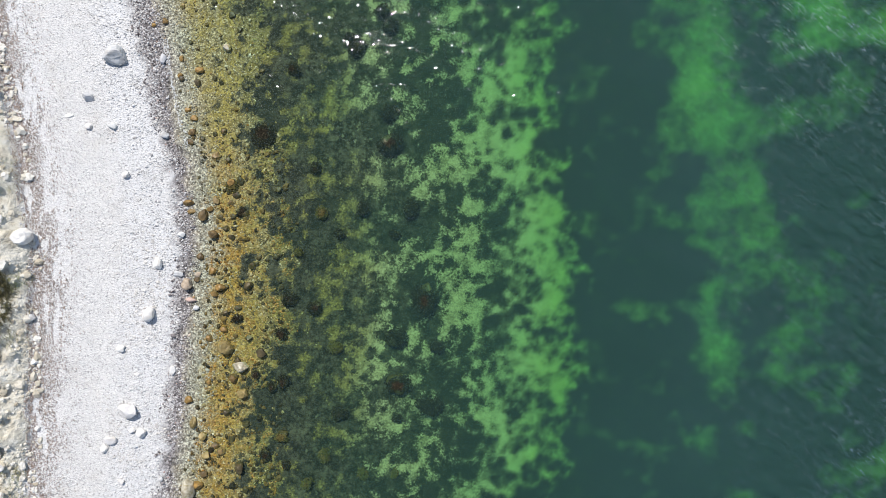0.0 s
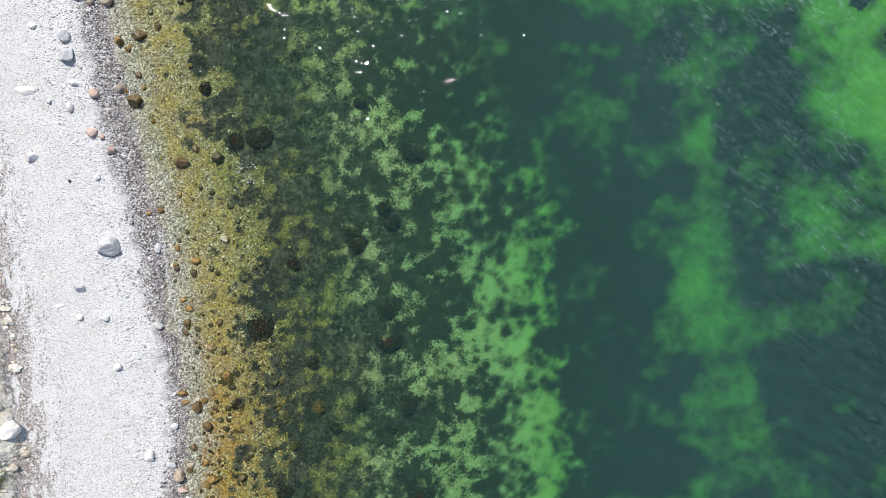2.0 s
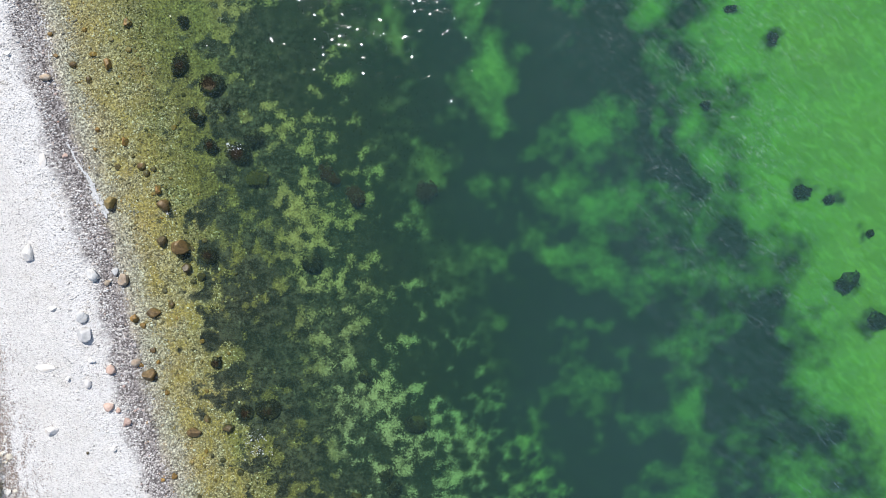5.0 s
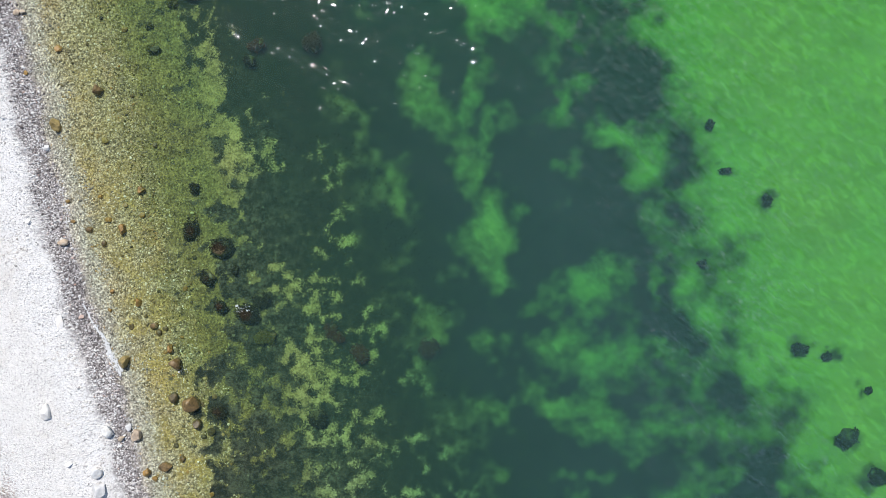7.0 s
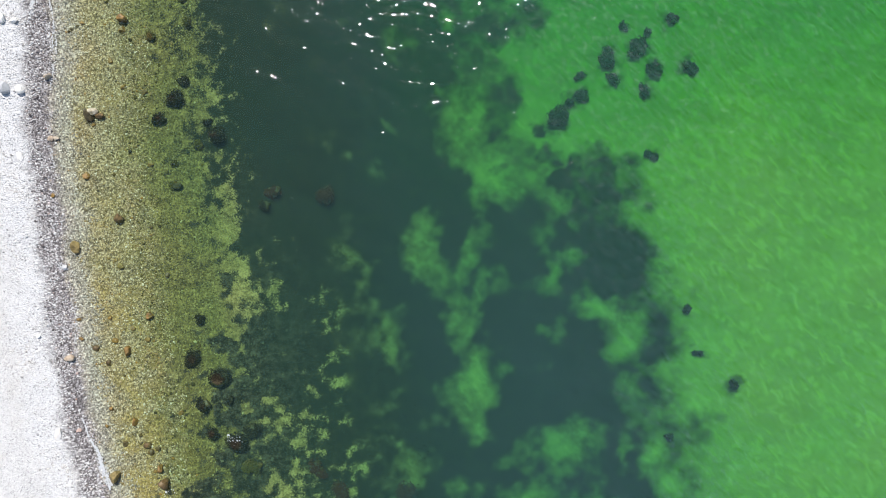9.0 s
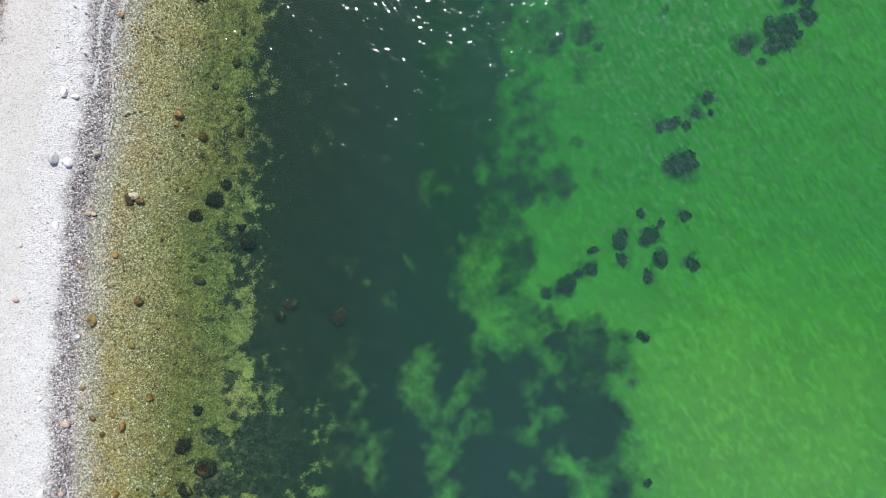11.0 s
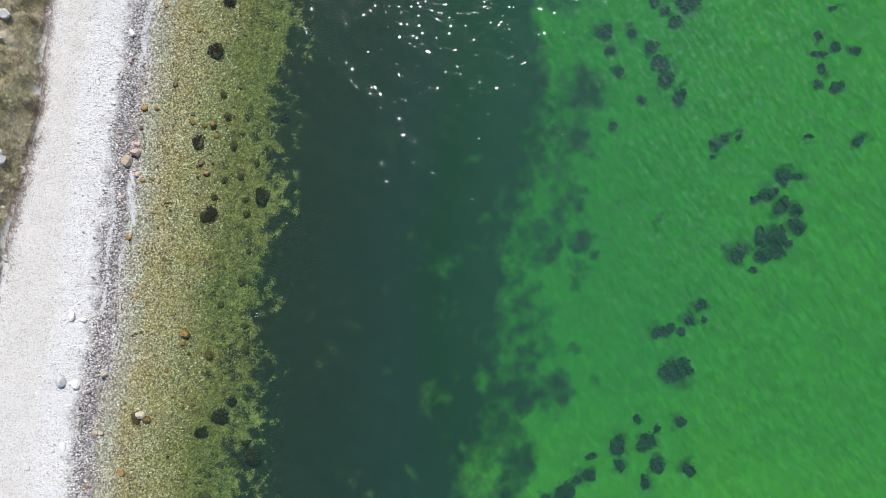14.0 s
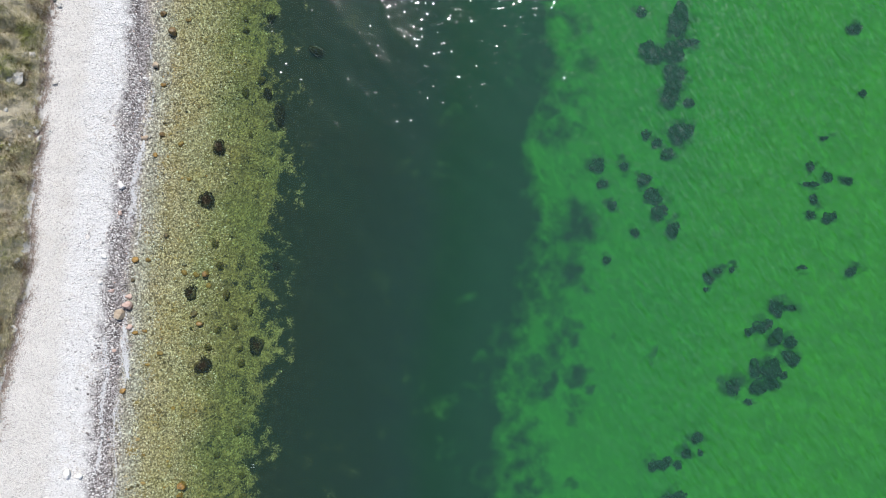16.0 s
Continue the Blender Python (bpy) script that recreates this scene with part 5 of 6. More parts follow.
weed_boulder(-1.13, 84.55, 0.76, 0.62, 18, "deep")
weed_boulder(-0.54, 83.28, 0.69, 0.69, 18, "deep")
weed_boulder(-0.31, 82.00, 0.69, 0.83, 18, "deep")
weed_boulder(0.83, 81.79, 0.35, 0.31, 18, "deep")
weed_boulder(0.94, 79.84, 0.76, 0.62, 18, "deep")
weed_boulder(-1.02, 79.09, 0.35, 0.31, 18, "deep")
weed_boulder(-0.20, 78.81, 0.41, 0.28, 18, "deep")
weed_boulder(0.58, 78.33, 0.45, 0.35, 18, "deep")
weed_boulder(-3.35, 76.31, 0.52, 0.48, 18, "deep")
weed_boulder(-2.67, 75.36, 0.41, 0.28, 18, "deep")
weed_boulder(-1.74, 76.77, 0.28, 0.31, 18, "deep")
weed_boulder(-1.64, 74.20, 0.35, 0.35, 18, "deep")
weed_boulder(0.19, 73.09, 0.28, 0.31, 18, "deep")
weed_boulder(-1.00, 70.88, 0.31, 0.28, 18, "deep")
weed_boulder(-0.30, 76.40, 0.48, 0.41, 18, "deep")
weed_boulder(0.59, 75.59, 0.62, 0.48, 18, "deep")
weed_boulder(1.21, 74.70, 0.52, 0.55, 18, "deep")
weed_boulder(2.36, 73.98, 0.38, 0.55, 18, "deep")
weed_boulder(9.26, 80.34, 0.28, 0.31, 18, "deep")
weed_boulder(9.66, 79.34, 0.62, 0.17, 18, "deep")
weed_boulder(10.47, 80.04, 0.35, 0.31, 18, "deep")
weed_boulder(11.70, 80.23, 0.38, 0.24, 18, "deep")
weed_boulder(10.06, 78.44, 0.28, 0.28, 18, "deep")
weed_boulder(10.19, 77.46, 0.28, 0.28, 18, "deep")
weed_boulder(11.28, 77.74, 0.41, 0.41, 18, "deep")
weed_boulder(9.31, 89.43, 0.48, 0.35, 18, "deep")
weed_boulder(10.95, 85.69, 0.28, 0.21, 18, "deep")
weed_boulder(9.56, 82.28, 0.28, 0.14, 18, "deep")
weed_boulder(-3.71, 86.27, 0.41, 0.31, 18, "deep")
weed_boulder(-0.30, 85.38, 0.69, 0.28, 18, "deep")


# ---- uncountable small things ----
def pebbles(name, label, count, lo, hi, size, material, seed, flat):
    """Loose pebbles strewn between two distances from the waterline."""
    rng = np.random.default_rng(seed)
    y = rng.uniform(-15, 92, count)
    u = rng.uniform(lo - 0.5, hi + 0.5, count)
    low = lo * np.interp(y, [3, 12], [0.5, 1.0]) if -2 < lo < -0.5 else lo
    keep = (u > low + 0.5 * fbm(u, y, 0.8, 2)) & (u < hi + 0.5 * fbm(u, y, 0.8, 2, 4))
    y, u = y[keep], u[keep]
    x = shore_x(y) + u
    keep = (x > toe_x(y) - 0.3) & (rng.random(len(x)) > 0.6 * smooth(5.0, 9.5, x - shore_x(y))) & (weed_cover(x, y) < rng.uniform(0.2, 0.8, len(x)))
    if lo < -5:
        u = x - shore_x(y)
        keep &= rng.random(len(x)) > np.interp(y, [0, 34, 54], [0.5, 0.5, 0.74]) * smooth(-7.0, -5.6, u) * (1 - smooth(-3.8, -2.4, u))
    x, y = x[keep], y[keep]
    n = len(x)
    r = size * np.exp(rng.normal(0, 0.32, n)) * np.interp(x - shore_x(y), [-8.5, -6.5, -4.5, -3, -1.5, 0, 9], [0.9, 0.6, 0.56, 0.8, 0.95, 0.95, 0.95])
    turn, stretch = rng.uniform(0, 6.3, n), rng.uniform(0.7, 1.35, n)
    a = np.arange(4) * math.pi / 2
    ring = np.stack([np.cos(a), np.sin(a)], 1)
    local = np.zeros((n, 8, 3))
    wob = rng.uniform(0.75, 1.25, (n, 4, 1))
    local[:, :4, :2] = ring * wob
    local[:, :4, 2] = -0.35
    local[:, 4:, :2] = ring * wob * 0.66 + rng.uniform(-0.15, 0.15, (n, 1, 2))
    local[:, 4:, 2] = 0.7 + rng.uniform(-0.25, 0.25, (n, 4))
    local[:, :, 0] *= (r * stretch)[:, None]
    local[:, :, 1] *= (r / stretch)[:, None]
    local[:, :, 2] *= (r * flat)[:, None]
    c, s = np.cos(turn)[:, None], np.sin(turn)[:, None]
    gx = local[:, :, 0] * c - local[:, :, 1] * s + x[:, None]
    gy = local[:, :, 0] * s + local[:, :, 1] * c + y[:, None]
    gz = local[:, :, 2] + ground_z(x, y)[:, None]
    t = [[4, 5, 6], [4, 6, 7]]
    for i in range(4):
        k = (i + 1) % 4
        t += [[i, k, 4 + k], [i, 4 + k, 4 + i]]
    tris = (np.arange(n)[:, None, None] * 8 + np.array(t)[None]).reshape(-1, 3)
    ob = new(name, mesh_of(name, np.stack([gx, gy, gz], 2).reshape(-1, 3), tris, material))
    return tagged(ob, label, "pebbles", kind="stuff")


pebbles("beach_pebbles", "bleached white and pale grey pebbles covering the dry beach", 100000, -8.4, -0.35, 0.04,
        pebble_material("bleached_pebbles", (0.0, (0.26, 0.255, 0.25)), (0.18, (0.54, 0.535, 0.53)), (0.6, (0.64, 0.632, 0.618)), (1.0, (0.74, 0.732, 0.718)),
                        soil=(0.9, 0.87, 0.83)), 1, 0.85)
pebbles("shingle", "grey, purple and white pebbles along the waterline", 31000, -1.0, 0.25, 0.042,
        pebble_material("mixed_shingle", (0.0, (0.07, 0.06, 0.06)), (0.3, (0.22, 0.197, 0.194)), (0.58, (0.41, 0.384, 0.374)), (0.82, (0.56, 0.54, 0.53)), (0.95, (0.72, 0.71, 0.69)), (1.0, (0.38, 0.24, 0.19))), 2, 1.0)
pebbles("washed_gravel", "wet grey and lilac gravel washed by the smallest waves", 19000, 0.0, 1.6, 0.04,
        pebble_material("washed_gravel", (0.0, (0.13, 0.115, 0.105)), (0.4, (0.34, 0.315, 0.29)), (0.8, (0.54, 0.52, 0.485)), (0.93, (0.72, 0.71, 0.68)), (1.0, (0.42, 0.25, 0.10))), 5, 0.8)
pebbles("submerged_gravel", "wet ochre and pale gravel under very shallow water", 42000, 1.3, 5.5, 0.043,
        pebble_material("algae_gravel", (0.0, (0.12, 0.10, 0.06)), (0.4, (0.35, 0.285, 0.18)), (0.75, (0.57, 0.49, 0.35)), (0.9, (0.76, 0.73, 0.64)), (1.0, (0.34, 0.18, 0.03)),
                        soil=(0.8, 0.68, 0.42), rust=(0.9, 0.58, 0.24)), 3, 0.8)


pebbles("algae_gravel", "olive algae-covered gravel under shallow water", 24000, 4.2, 9.5, 0.045,
        pebble_material("olive_gravel", (0.0, (0.035, 0.032, 0.01)), (0.45, (0.138, 0.108, 0.03)), (0.85, (0.25, 0.215, 0.075)), (1.0, (0.48, 0.46, 0.26))), 4, 0.8)


def blades(name, label, category, x, y, z, length, width, lean, bias, material, seed):
    """Single blades, each a bent strip of three triangles."""
    rng = np.random.default_rng(seed)
    n = len(x)
    way = bias + rng.normal(0, 0.45 if np.ndim(bias) else 1.0, n)
    out = np.stack([np.cos(way), np.sin(way)], 1)
    side = np.stack([-out[:, 1], out[:, 0]], 1)
    ln, tilt = length * rng.uniform(0.5, 1.4, n), np.clip(rng.normal(lean, 0.25, n), 0.1, 1.5)
    verts = np.zeros((n, 5, 3))
    base = np.stack([x, y], 1)
    for k, (s, w) in enumerate(((0, 1), (0, -1), (0.55, 0.8), (0.55, -0.8), (1, 0))):
        verts[:, k, :2] = base + out * (ln * s * np.sin(tilt))[:, None] + side * (w * width)
        verts[:, k, 2] = z + ln * np.cos(tilt) * (s - 0.25 * s * s)
    tris = (np.arange(n)[:, None, None] * 5 + np.array([[0, 1, 3], [0, 3, 2], [2, 3, 4]])[None]).reshape(-1, 3)
    ob = new(name, mesh_of(name, verts.reshape(-1, 3), tris, material))
    return tagged(ob, label, category, kind="stuff")


rng = np.random.default_rng(11)
# weed beds on the seabed
def weed_bed(name, label, count, material, length, width, seed):
    rng = np.random.default_rng(seed)
    x, y = rng.uniform(-27, 10, count), rng.uniform(-14, 38, count)
    u = x - np.interp(y, WEED_Y, WEED_X)
    keep = (weed_cover(x, y) > 0.8) & (ground_z(x, y) < -0.2) & (u < 12 * (1 - 0.7 * smooth(28, 44, y)))
    x, y = x[keep], y[keep]
    blades(name, label, "seaweed", x, y, ground_z(x, y), length, width, 1.05, 0.6, material, seed)


weed_bed("wrack_bed", "olive-brown wrack covering stones in the shallows", 30000,
         weed_material("olive_brown_wrack", (0.014, 0.013, 0.009), (0.06, 0.054, 0.038)), 0.12, 0.032, 21)
SCRUB = weed_material("olive_scrub", (0.03, 0.032, 0.012), (0.15, 0.135, 0.06), (0.42, 0.37, 0.22))
# grass on the bank
TUFTS, BLADES = 6400, 150000
tuft = rng.integers(0, TUFTS, BLADES)
ty = np.where(rng.random(TUFTS) < 0.8, rng.uniform(44, 92, TUFTS), rng.uniform(-16, 44, TUFTS))
tx = toe_x(ty) - rng.uniform(0.0, 1.0, TUFTS) * 4.2
bare = fbm(tx, ty, 2.4, 3, 12) < np.where(ty < 30, 0.0, -0.6)
tx = np.where(bare, toe_x(ty) - rng.uniform(3.0, 6, TUFTS), tx)
flow = rng.normal(0.2, 1.1, TUFTS)[tuft]
x, y = tx[tuft] + rng.normal(0, 0.17, BLADES), ty[tuft] + rng.normal(0, 0.17, BLADES)
keep = x < toe_x(y) - 0.05
x, y, flow = x[keep], y[keep], flow[keep]
grass = Mat("dry_grass")
gc = grass.ramp(grass.island(), (0.0, (0.08, 0.085, 0.025)), (0.3, (0.27, 0.25, 0.11)), (0.7, (0.54, 0.48, 0.29)), (1.0, (0.74, 0.68, 0.5)))
gc = grass.mix(grass.span(grass.noise(1.8, 3), 0.5, 0.66), gc, grass.mix(1.0, gc, (0.5, 0.62, 0.3), "MULTIPLY"))
gc = grass.mix(grass.span(grass.noise(1.1, 3, 0.6, 0.5), 0.5, 0.62), gc, grass.mix(1.0, gc, (0.4, 0.33, 0.27), "MULTIPLY"))
blades("bank_grass", "dry straw-coloured and olive grass matted over the bank", "grass", x, y, ground_z(x, y) - 0.02, 0.36, 0.0075, 0.9, flow,
       grass.done(gc, 0.7, 0.2), 13)
# dark scrub and grass in the hollows of the slumped bank
for at_x, at_y, rx, ry, count in ((-21.9, -1.7, 0.7, 1.5, 2600), (-22.3, -5.0, 0.5, 0.7, 700), (-22.2, 2.0, 0.35, 0.5, 500), (-23.0, 6.2, 0.5, 1.0, 900), (-22.9, 10.5, 0.4, 0.8, 500)):
    srng = np.random.default_rng(int(at_y * 10) + 700)
    knot = srng.normal(0, 0.55, (14, 2))[srng.integers(0, 14, count)]
    x, y = at_x + rx * (knot[:, 0] + srng.normal(0, 0.2, count)), at_y + ry * (knot[:, 1] + srng.normal(0, 0.2, count))
    blades("bank_scrub", "dark olive scrub and grass rooted in the slumped chalk", "scrub", x, y, ground_z(x, y) - 0.02, 0.34, 0.013, 0.8, 0.2, SCRUB, 15)
# dry wrack and twigs along the foot of the bank
y = rng.uniform(-15, 92, 60000)
x = toe_x(y) + np.abs(rng.normal(0, 0.6, 60000)) * np.interp(y, [0, 14, 50, 90], [1.7, 1.5, 0.5, 0.4]) - 0.2
keep = fbm(x * 3.0, y * 0.7, 0.9, 3, 20) > -0.3
x, y = x[keep], y[keep]
blades("dry_wrack", "brown dry seaweed and twigs strewn along the bank foot", "driftweed", x, y, ground_z(x, y) + 0.03, 0.075, 0.017, 1.45, 1.6,
       weed_material("dry_wrack", (0.09, 0.065, 0.05), (0.34, 0.27, 0.225)), 14)


def rubble(name, label, count, size, y0, y1, reach, material, seed):
    """Angular lumps of chalk and clay lying on the slumped bank."""
    rng = np.random.default_rng(seed)
    y = rng.uniform(y0, y1, count)
    x = toe_x(y) + 0.5 - rng.random(count) * reach
    keep = fbm(x, y, 1.5, 2, 15) > -0.25
    x, y = x[keep], y[keep]
    v, f = ICO[2]
    n = len(x)
    r = size * np.exp(rng.normal(0, 0.5, n))
    jag = rng.uniform(0.65, 1.2, (n, len(v), 1))
    w = v[None] * jag * r[:, None, None] * rng.uniform(0.6, 1.2, (n, 1, 3)) * (1, 1, 0.7)
    w = w + np.stack([x, y, ground_z(x, y) + r * 0.2], 1)[:, None]
    tris = (np.arange(n)[:, None, None] * len(v) + f[None]).reshape(-1, 3)
    ob = new(name, mesh_of(name, w.reshape(-1, 3), tris, material, False))
    tagged(ob, label, "rubble", kind="stuff")


rubble("chalk_rubble", "cream chalk and clay lumps fallen from the bank", 3000, 0.085, -15, 14, 5.0,
       pebble_material("chalk_lumps", (0.0, (0.42, 0.37, 0.28)), (0.5, (0.62, 0.58, 0.49)), (1.0, (0.76, 0.74, 0.69))), 41)
rubble("bank_stones", "pale stones lying among the grass of the bank", 500, 0.10, 46, 92, 3.0,
       pebble_material("bank_lumps", (0.0, (0.26, 0.25, 0.22)), (1.0, (0.62, 0.60, 0.56))), 42)


def cobbles(name, label, count, size, y0, y1, near, far, material, seed):
    """Rounded stones strewn on the bed between two distances from the waterline, thinning outwards."""
    rng = np.random.default_rng(seed)
    y = rng.uniform(y0, y1, count)
    x = shore_x(y) + near + (far - near) * rng.random(count) ** 1.15
    keep = fbm(x, y, 1.3, 3, 33) > rng.uniform(-0.7, 0.5, count)
    x, y = x[keep], y[keep]
    v, f = ICO[2]
    n = len(x)
    r = size * np.exp(rng.normal(0, 0.35, n))
    turn = rng.uniform(0, 6.3, n)
    w = v[None] * rng.uniform(0.62, 1.15, (n, len(v), 1)) * rng.uniform(0.7, 1.25, (n, 1, 3)) * r[:, None, None]
    c, q = np.cos(turn)[:, None], np.sin(turn)[:, None]
    w = np.stack([w[:, :, 0] * c - w[:, :, 1] * q, w[:, :, 0] * q + w[:, :, 1] * c, w[:, :, 2] * 0.75], 2)
    w = w + np.stack([x, y, ground_z(x, y) + r * 0.2], 1)[:, None]
    tris = (np.arange(n)[:, None, None] * len(v) + f[None]).reshape(-1, 3)
    ob = new(name, mesh_of(name, w.reshape(-1, 3), tris, material, False))
    tagged(ob, label, "cobbles", kind="stuff")


cobbles("rusty_cobbles", "brown, ochre and blackish cobbles strewn over rusty gravel", 900, 0.078, -15, 6, 0.9, 5.6,
        pebble_material("rusty_cobbles", (0.0, (0.025, 0.02, 0.01)), (0.35, (0.06, 0.042, 0.016)), (0.6, (0.1, 0.066, 0.024)), (0.85, (0.2, 0.125, 0.04)), (1.0, (0.36, 0.3, 0.17)), rough=0.5), 71)
cobbles("algae_cobbles", "ochre and brown cobbles scattered on the gravel bed", 620, 0.06, 6, 92, 1.2, 7.5,
        pebble_material("algae_cobbles", (0.0, (0.03, 0.025, 0.012)), (0.4, (0.1, 0.075, 0.03)), (0.75, (0.24, 0.17, 0.06)), (1.0, (0.4, 0.3, 0.14)), rough=0.5), 72)


# small stones strewn in the rusty shallows off the slumped bank
rng = np.random.default_rng(31)
for k in range(95):
    sy = rng.uniform(-13, 11)
    su = 0.6 + 4.6 * rng.random() ** 1.1
    size = 0.09 + 0.13 * rng.random() ** 2
    shore_stone(float(shore_x(np.array([sy]))[0]) + su, sy, size, size * rng.uniform(0.7, 1.2), rng.uniform(0, 180),
                ("dark", "brown", "dark", "ochre", "dark", "brown")[k % 6])
for k in range(60):
    sy = rng.uniform(12, 86)
    su = 1.0 + 4.5 * rng.random()
    size = 0.07 + 0.08 * rng.random()
    shore_stone(float(shore_x(np.array([sy]))[0]) + su, sy, size, size * rng.uniform(0.7, 1.2), rng.uniform(0, 180),
                ("ochre", "brown", "dark", "ochre", "olive")[k % 5])


def foam_line(y0, y1, off, width, seed):
    """A broken lip of foam where a wavelet runs up the shingle."""
    rng = np.random.default_rng(seed)
    n = int((y1 - y0) * 50)
    y = rng.uniform(y0, y1, n)
    x = shore_x(y) + off + 0.18 * np.sin(y * 0.9 + seed) + rng.normal(0, 1.5 * width, n) * (0.4 + 0.6 * value_noise(y * 0 + seed, y * 1.7))
    keep = value_noise(y * 0 + seed, y * 0.9) > 0.42
    x, y = x[keep], y[keep]
    n = len(x)
    r = 0.017 * np.exp(rng.normal(0, 0.45, n))
    a = np.arange(6) * math.pi / 3
    v = np.zeros((n, 7, 3))
    v[:, :6, 0] = x[:, None] + np.cos(a) * r[:, None] * rng.uniform(0.6, 1.2, (n, 6))
    v[:, :6, 1] = y[:, None] + np.sin(a) * r[:, None] * rng.uniform(0.8, 2.0, (n, 6))
    v[:, 6, 0], v[:, 6, 1] = x, y
    z = np.maximum(ground_z(x, y), wave_z(x, y)) + 0.012
    v[:, :6, 2], v[:, 6, 2] = z[:, None], z + r * 0.45
    tris = (np.arange(n)[:, None, None] * 7 + np.array([[i, (i + 1) % 6, 6] for i in range(6)])[None]).reshape(-1, 3)
    ob = new("shore_foam", mesh_of("shore_foam", v.reshape(-1, 3), tris, FOAM))
    tagged(ob, "thin broken lip of white foam along the shingle", "foam", kind="stuff")


foam = Mat("sea_foam")
FOAM = foam.done(foam.mix(foam.noise(0.05), (0.6, 0.62, 0.62), (0.82, 0.83, 0.83)), 0.6, 0.3)
foam.bsdf.inputs["Alpha"].default_value = 0.6


def foam_strand(xs, ys, width, seed):
    """A strand of bubbles left by a wavelet along a bent line, fraying at its ends."""
    rng = np.random.default_rng(seed)
    run = np.concatenate([[0], np.cumsum(np.hypot(np.diff(xs), np.diff(ys)))])
    n = int(run[-1] * 320)
    at = rng.uniform(0, run[-1], n)
    thick = 1.15 * width * (0.15 + 1.4 * value_noise(at * 0 + seed, at * 0.8)) * np.minimum(1, np.minimum(at, run[-1] - at) / 0.6 + 0.2)
    x = np.interp(at, run, xs) + 0.1 * np.sin(at * 1.4 + seed) + 0.05 * np.sin(at * 3.7) + rng.normal(0, 1, n) * thick
    y = np.interp(at, run, ys) + rng.normal(0, 1, n) * thick
    r = 0.02 * np.exp(rng.normal(0, 0.4, n))
    a = np.arange(6) * math.pi / 3
    v = np.zeros((n, 7, 3))
    v[:, :6, 0] = x[:, None] + np.cos(a) * r[:, None] * rng.uniform(0.6, 1.2, (n, 6))
    v[:, :6, 1] = y[:, None] + np.sin(a) * r[:, None] * rng.uniform(0.8, 1.6, (n, 6))
    v[:, 6, 0], v[:, 6, 1] = x, y
    z = np.maximum(ground_z(x, y), wave_z(x, y)) + 0.014
    v[:, :6, 2], v[:, 6, 2] = z[:, None], z + r * 0.4
    tris = (np.arange(n)[:, None, None] * 7 + np.array([[i, (i + 1) % 6, 6] for i in range(6)])[None]).reshape(-1, 3)
    ob = new("foam_strand", mesh_of("foam_strand", v.reshape(-1, 3), tris, FOAM))
    tagged(ob, "white strand of foam left by a wavelet on the gravel", "foam", kind="stuff")


foam_strand([-27.95, -27.0, -26.3, -25.9], [57.4, 54.6, 51.35, 49.75], 0.05, 81)
foam_strand([-29.57, -29.3, -29.0, -28.85], [69.0, 67.3, 65.7, 64.1], 0.16, 83)
foam_strand([-27.3, -26.8, -25.95], [58.4, 57.3, 55.5], 0.06, 84)
foam_strand([-20.1, -19.3, -18.7, -18.0], [28.5, 27.0, 25.9, 24.8], 0.07, 86)
foam_line(46.5, 60, 0.05, 0.13, 3)
foam_line(46.5, 59, 0.4, 0.035, 12)
foam_line(46, 60, 0.3, 0.03, 14)
foam_line(63, 82, 0.35, 0.035, 13)
foam_line(4, 12, 0.45, 0.06, 15)
foam_line(61, 66, 0.1, 0.09, 4)
foam_line(66, 90, 0.0, 0.09, 5)
foam_line(14, 19, 0.2, 0.09, 6)
foam_line(20, 28, 0.1, 0.09, 7)
foam_line(6, 11, 0.3, 0.07, 8)
foam_line(32, 44, 0.1, 0.08, 9)


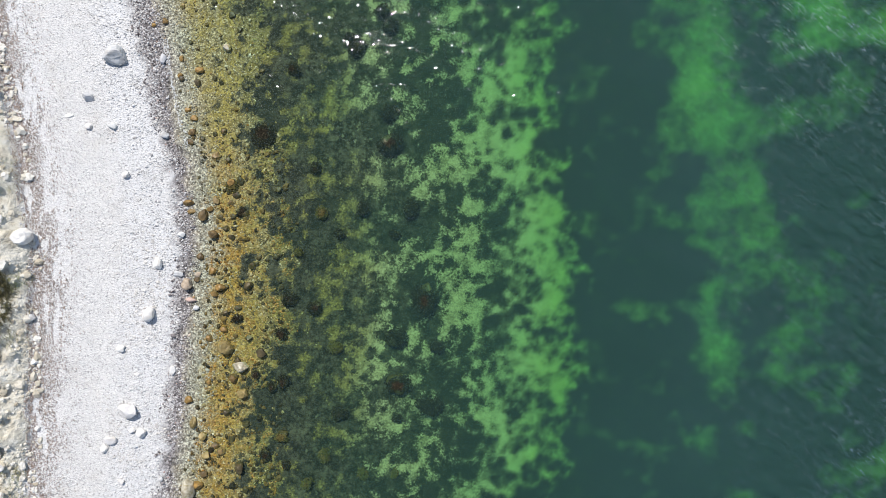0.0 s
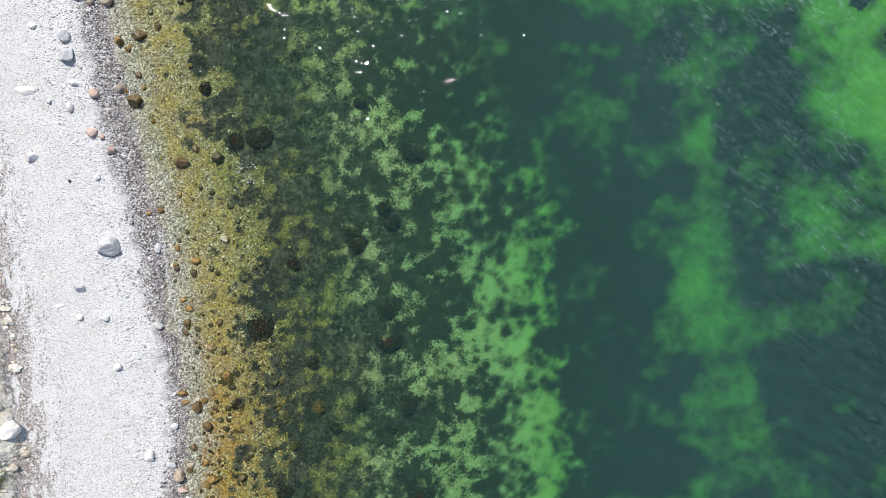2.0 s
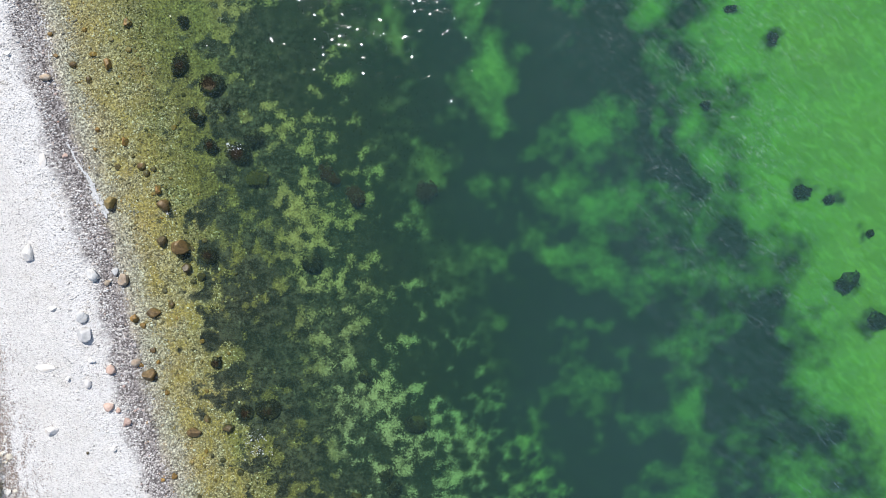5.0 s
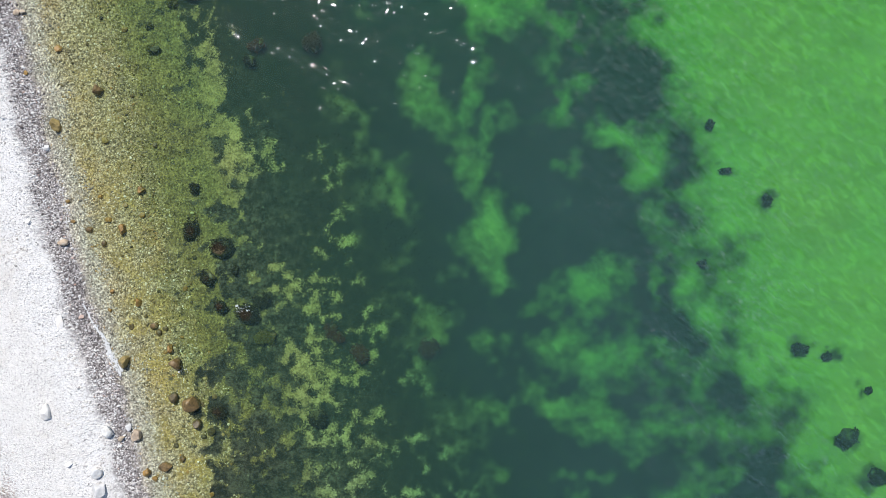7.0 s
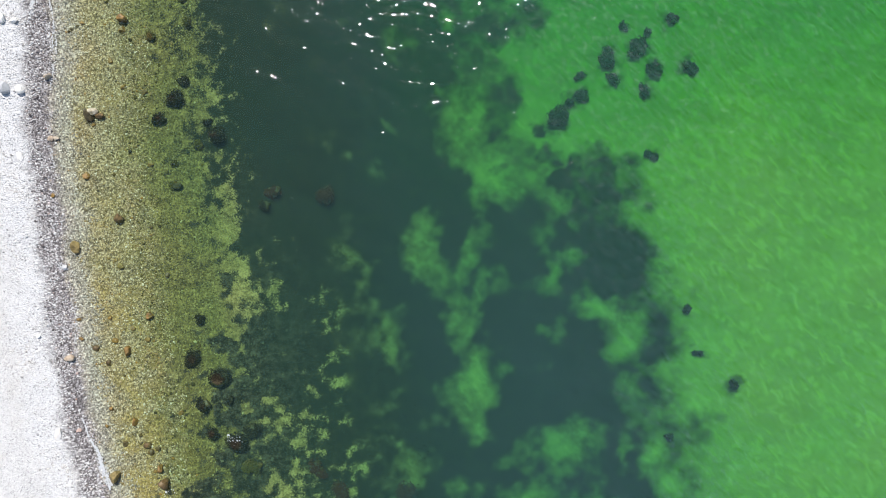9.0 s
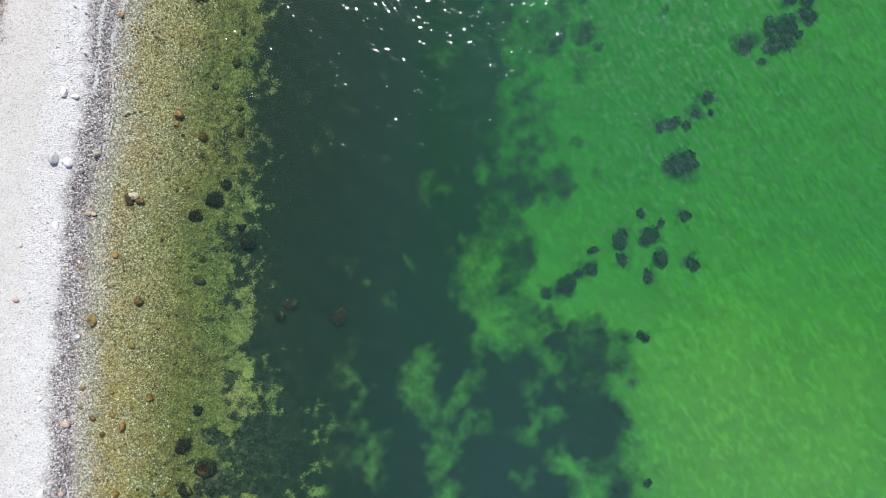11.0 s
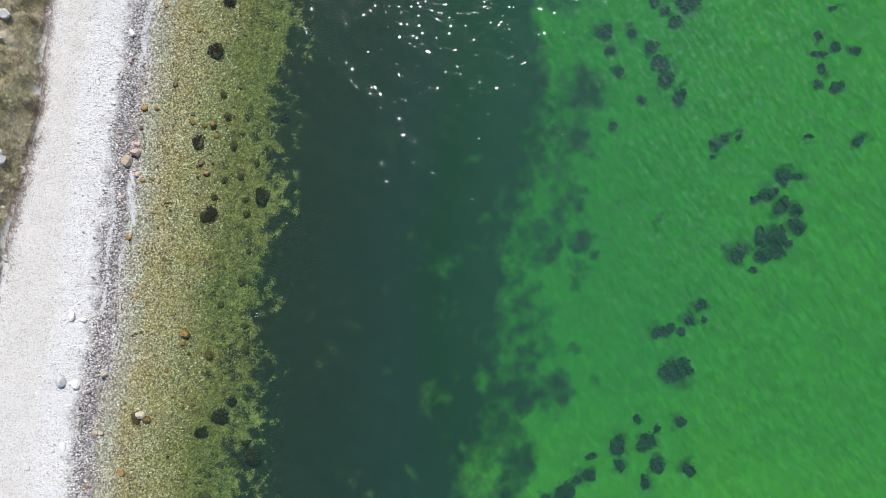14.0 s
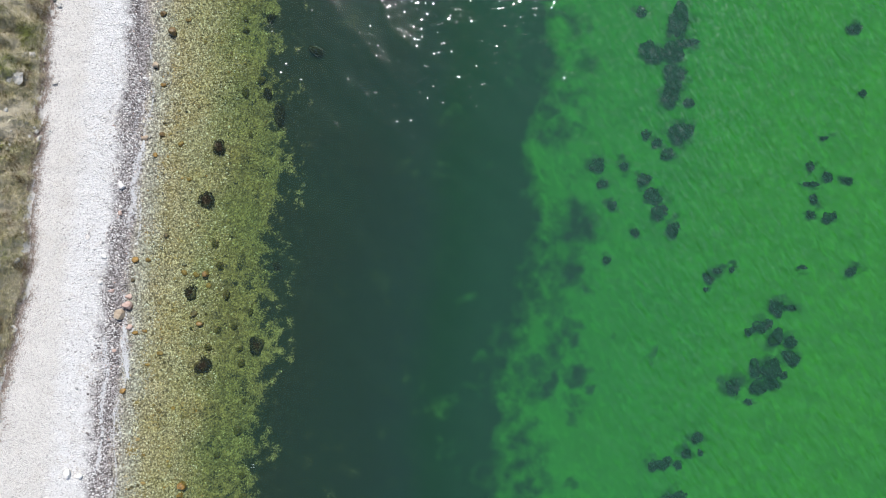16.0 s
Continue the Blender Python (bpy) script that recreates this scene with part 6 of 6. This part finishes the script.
def foam_patch(x, y, rx, ry, count, seed):
    """Bubbles of a wavelet that breaks on a stone."""
    count = int(count * 0.55)
    rng = np.random.default_rng(seed)
    px, py = x + rng.normal(0, rx, count), y + rng.normal(0, ry, count)
    r = 0.012 * np.exp(rng.normal(0, 0.6, count))
    a = np.arange(6) * math.pi / 3
    v = np.zeros((count, 7, 3))
    v[:, :6, 0] = px[:, None] + np.cos(a) * r[:, None] * rng.uniform(0.5, 1.8, (count, 6))
    v[:, :6, 1] = py[:, None] + np.sin(a) * r[:, None] * rng.uniform(0.5, 1.3, (count, 6))
    v[:, 6, 0], v[:, 6, 1] = px, py
    v[:, :6, 2], v[:, 6, 2] = 0.03, 0.03 + r * 0.6
    tris = (np.arange(count)[:, None, None] * 7 + np.array([[i, (i + 1) % 6, 6] for i in range(6)])[None]).reshape(-1, 3)
    ob = new("foam_patch", mesh_of("foam_patch", v.reshape(-1, 3), tris, FOAM))
    tagged(ob, "small patch of white foam around a boulder awash", "foam", kind="stuff")


foam_patch(-10.13, 13.67, 0.34, 0.39, 260, 50)
foam_patch(-9.68, 13.17, 0.28, 0.14, 140, 51)
foam_patch(-15.01, 25.29, 0.22, 0.20, 90, 52)
foam_patch(-11.63, 28.58, 0.25, 0.14, 80, 53)
foam_patch(-10.87, 10.15, 0.22, 0.14, 30, 54)
foam_patch(-17.58, 52.81, 0.10, 0.13, 20, 55)
foam_patch(-26.64, 56.82, 0.13, 0.53, 260, 56)
foam_patch(-26.23, 55.21, 0.13, 0.27, 140, 57)
foam_patch(-25.84, 52.37, 0.10, 0.60, 150, 58)
foam_patch(-25.13, 48.77, 0.10, 0.73, 170, 59)
foam_patch(-26.42, 53.62, 0.13, 0.60, 240, 60)
foam_patch(-26.52, 56.00, 0.23, 0.40, 120, 61)
foam_patch(-29.00, 67.00, 0.20, 0.60, 220, 62)
foam_patch(-26.23, 56.55, 0.13, 0.46, 130, 63)
foam_patch(-26.64, 50.11, 0.12, 0.60, 80, 64)
foam_patch(-17.74, 22.53, 0.11, 0.46, 140, 65)
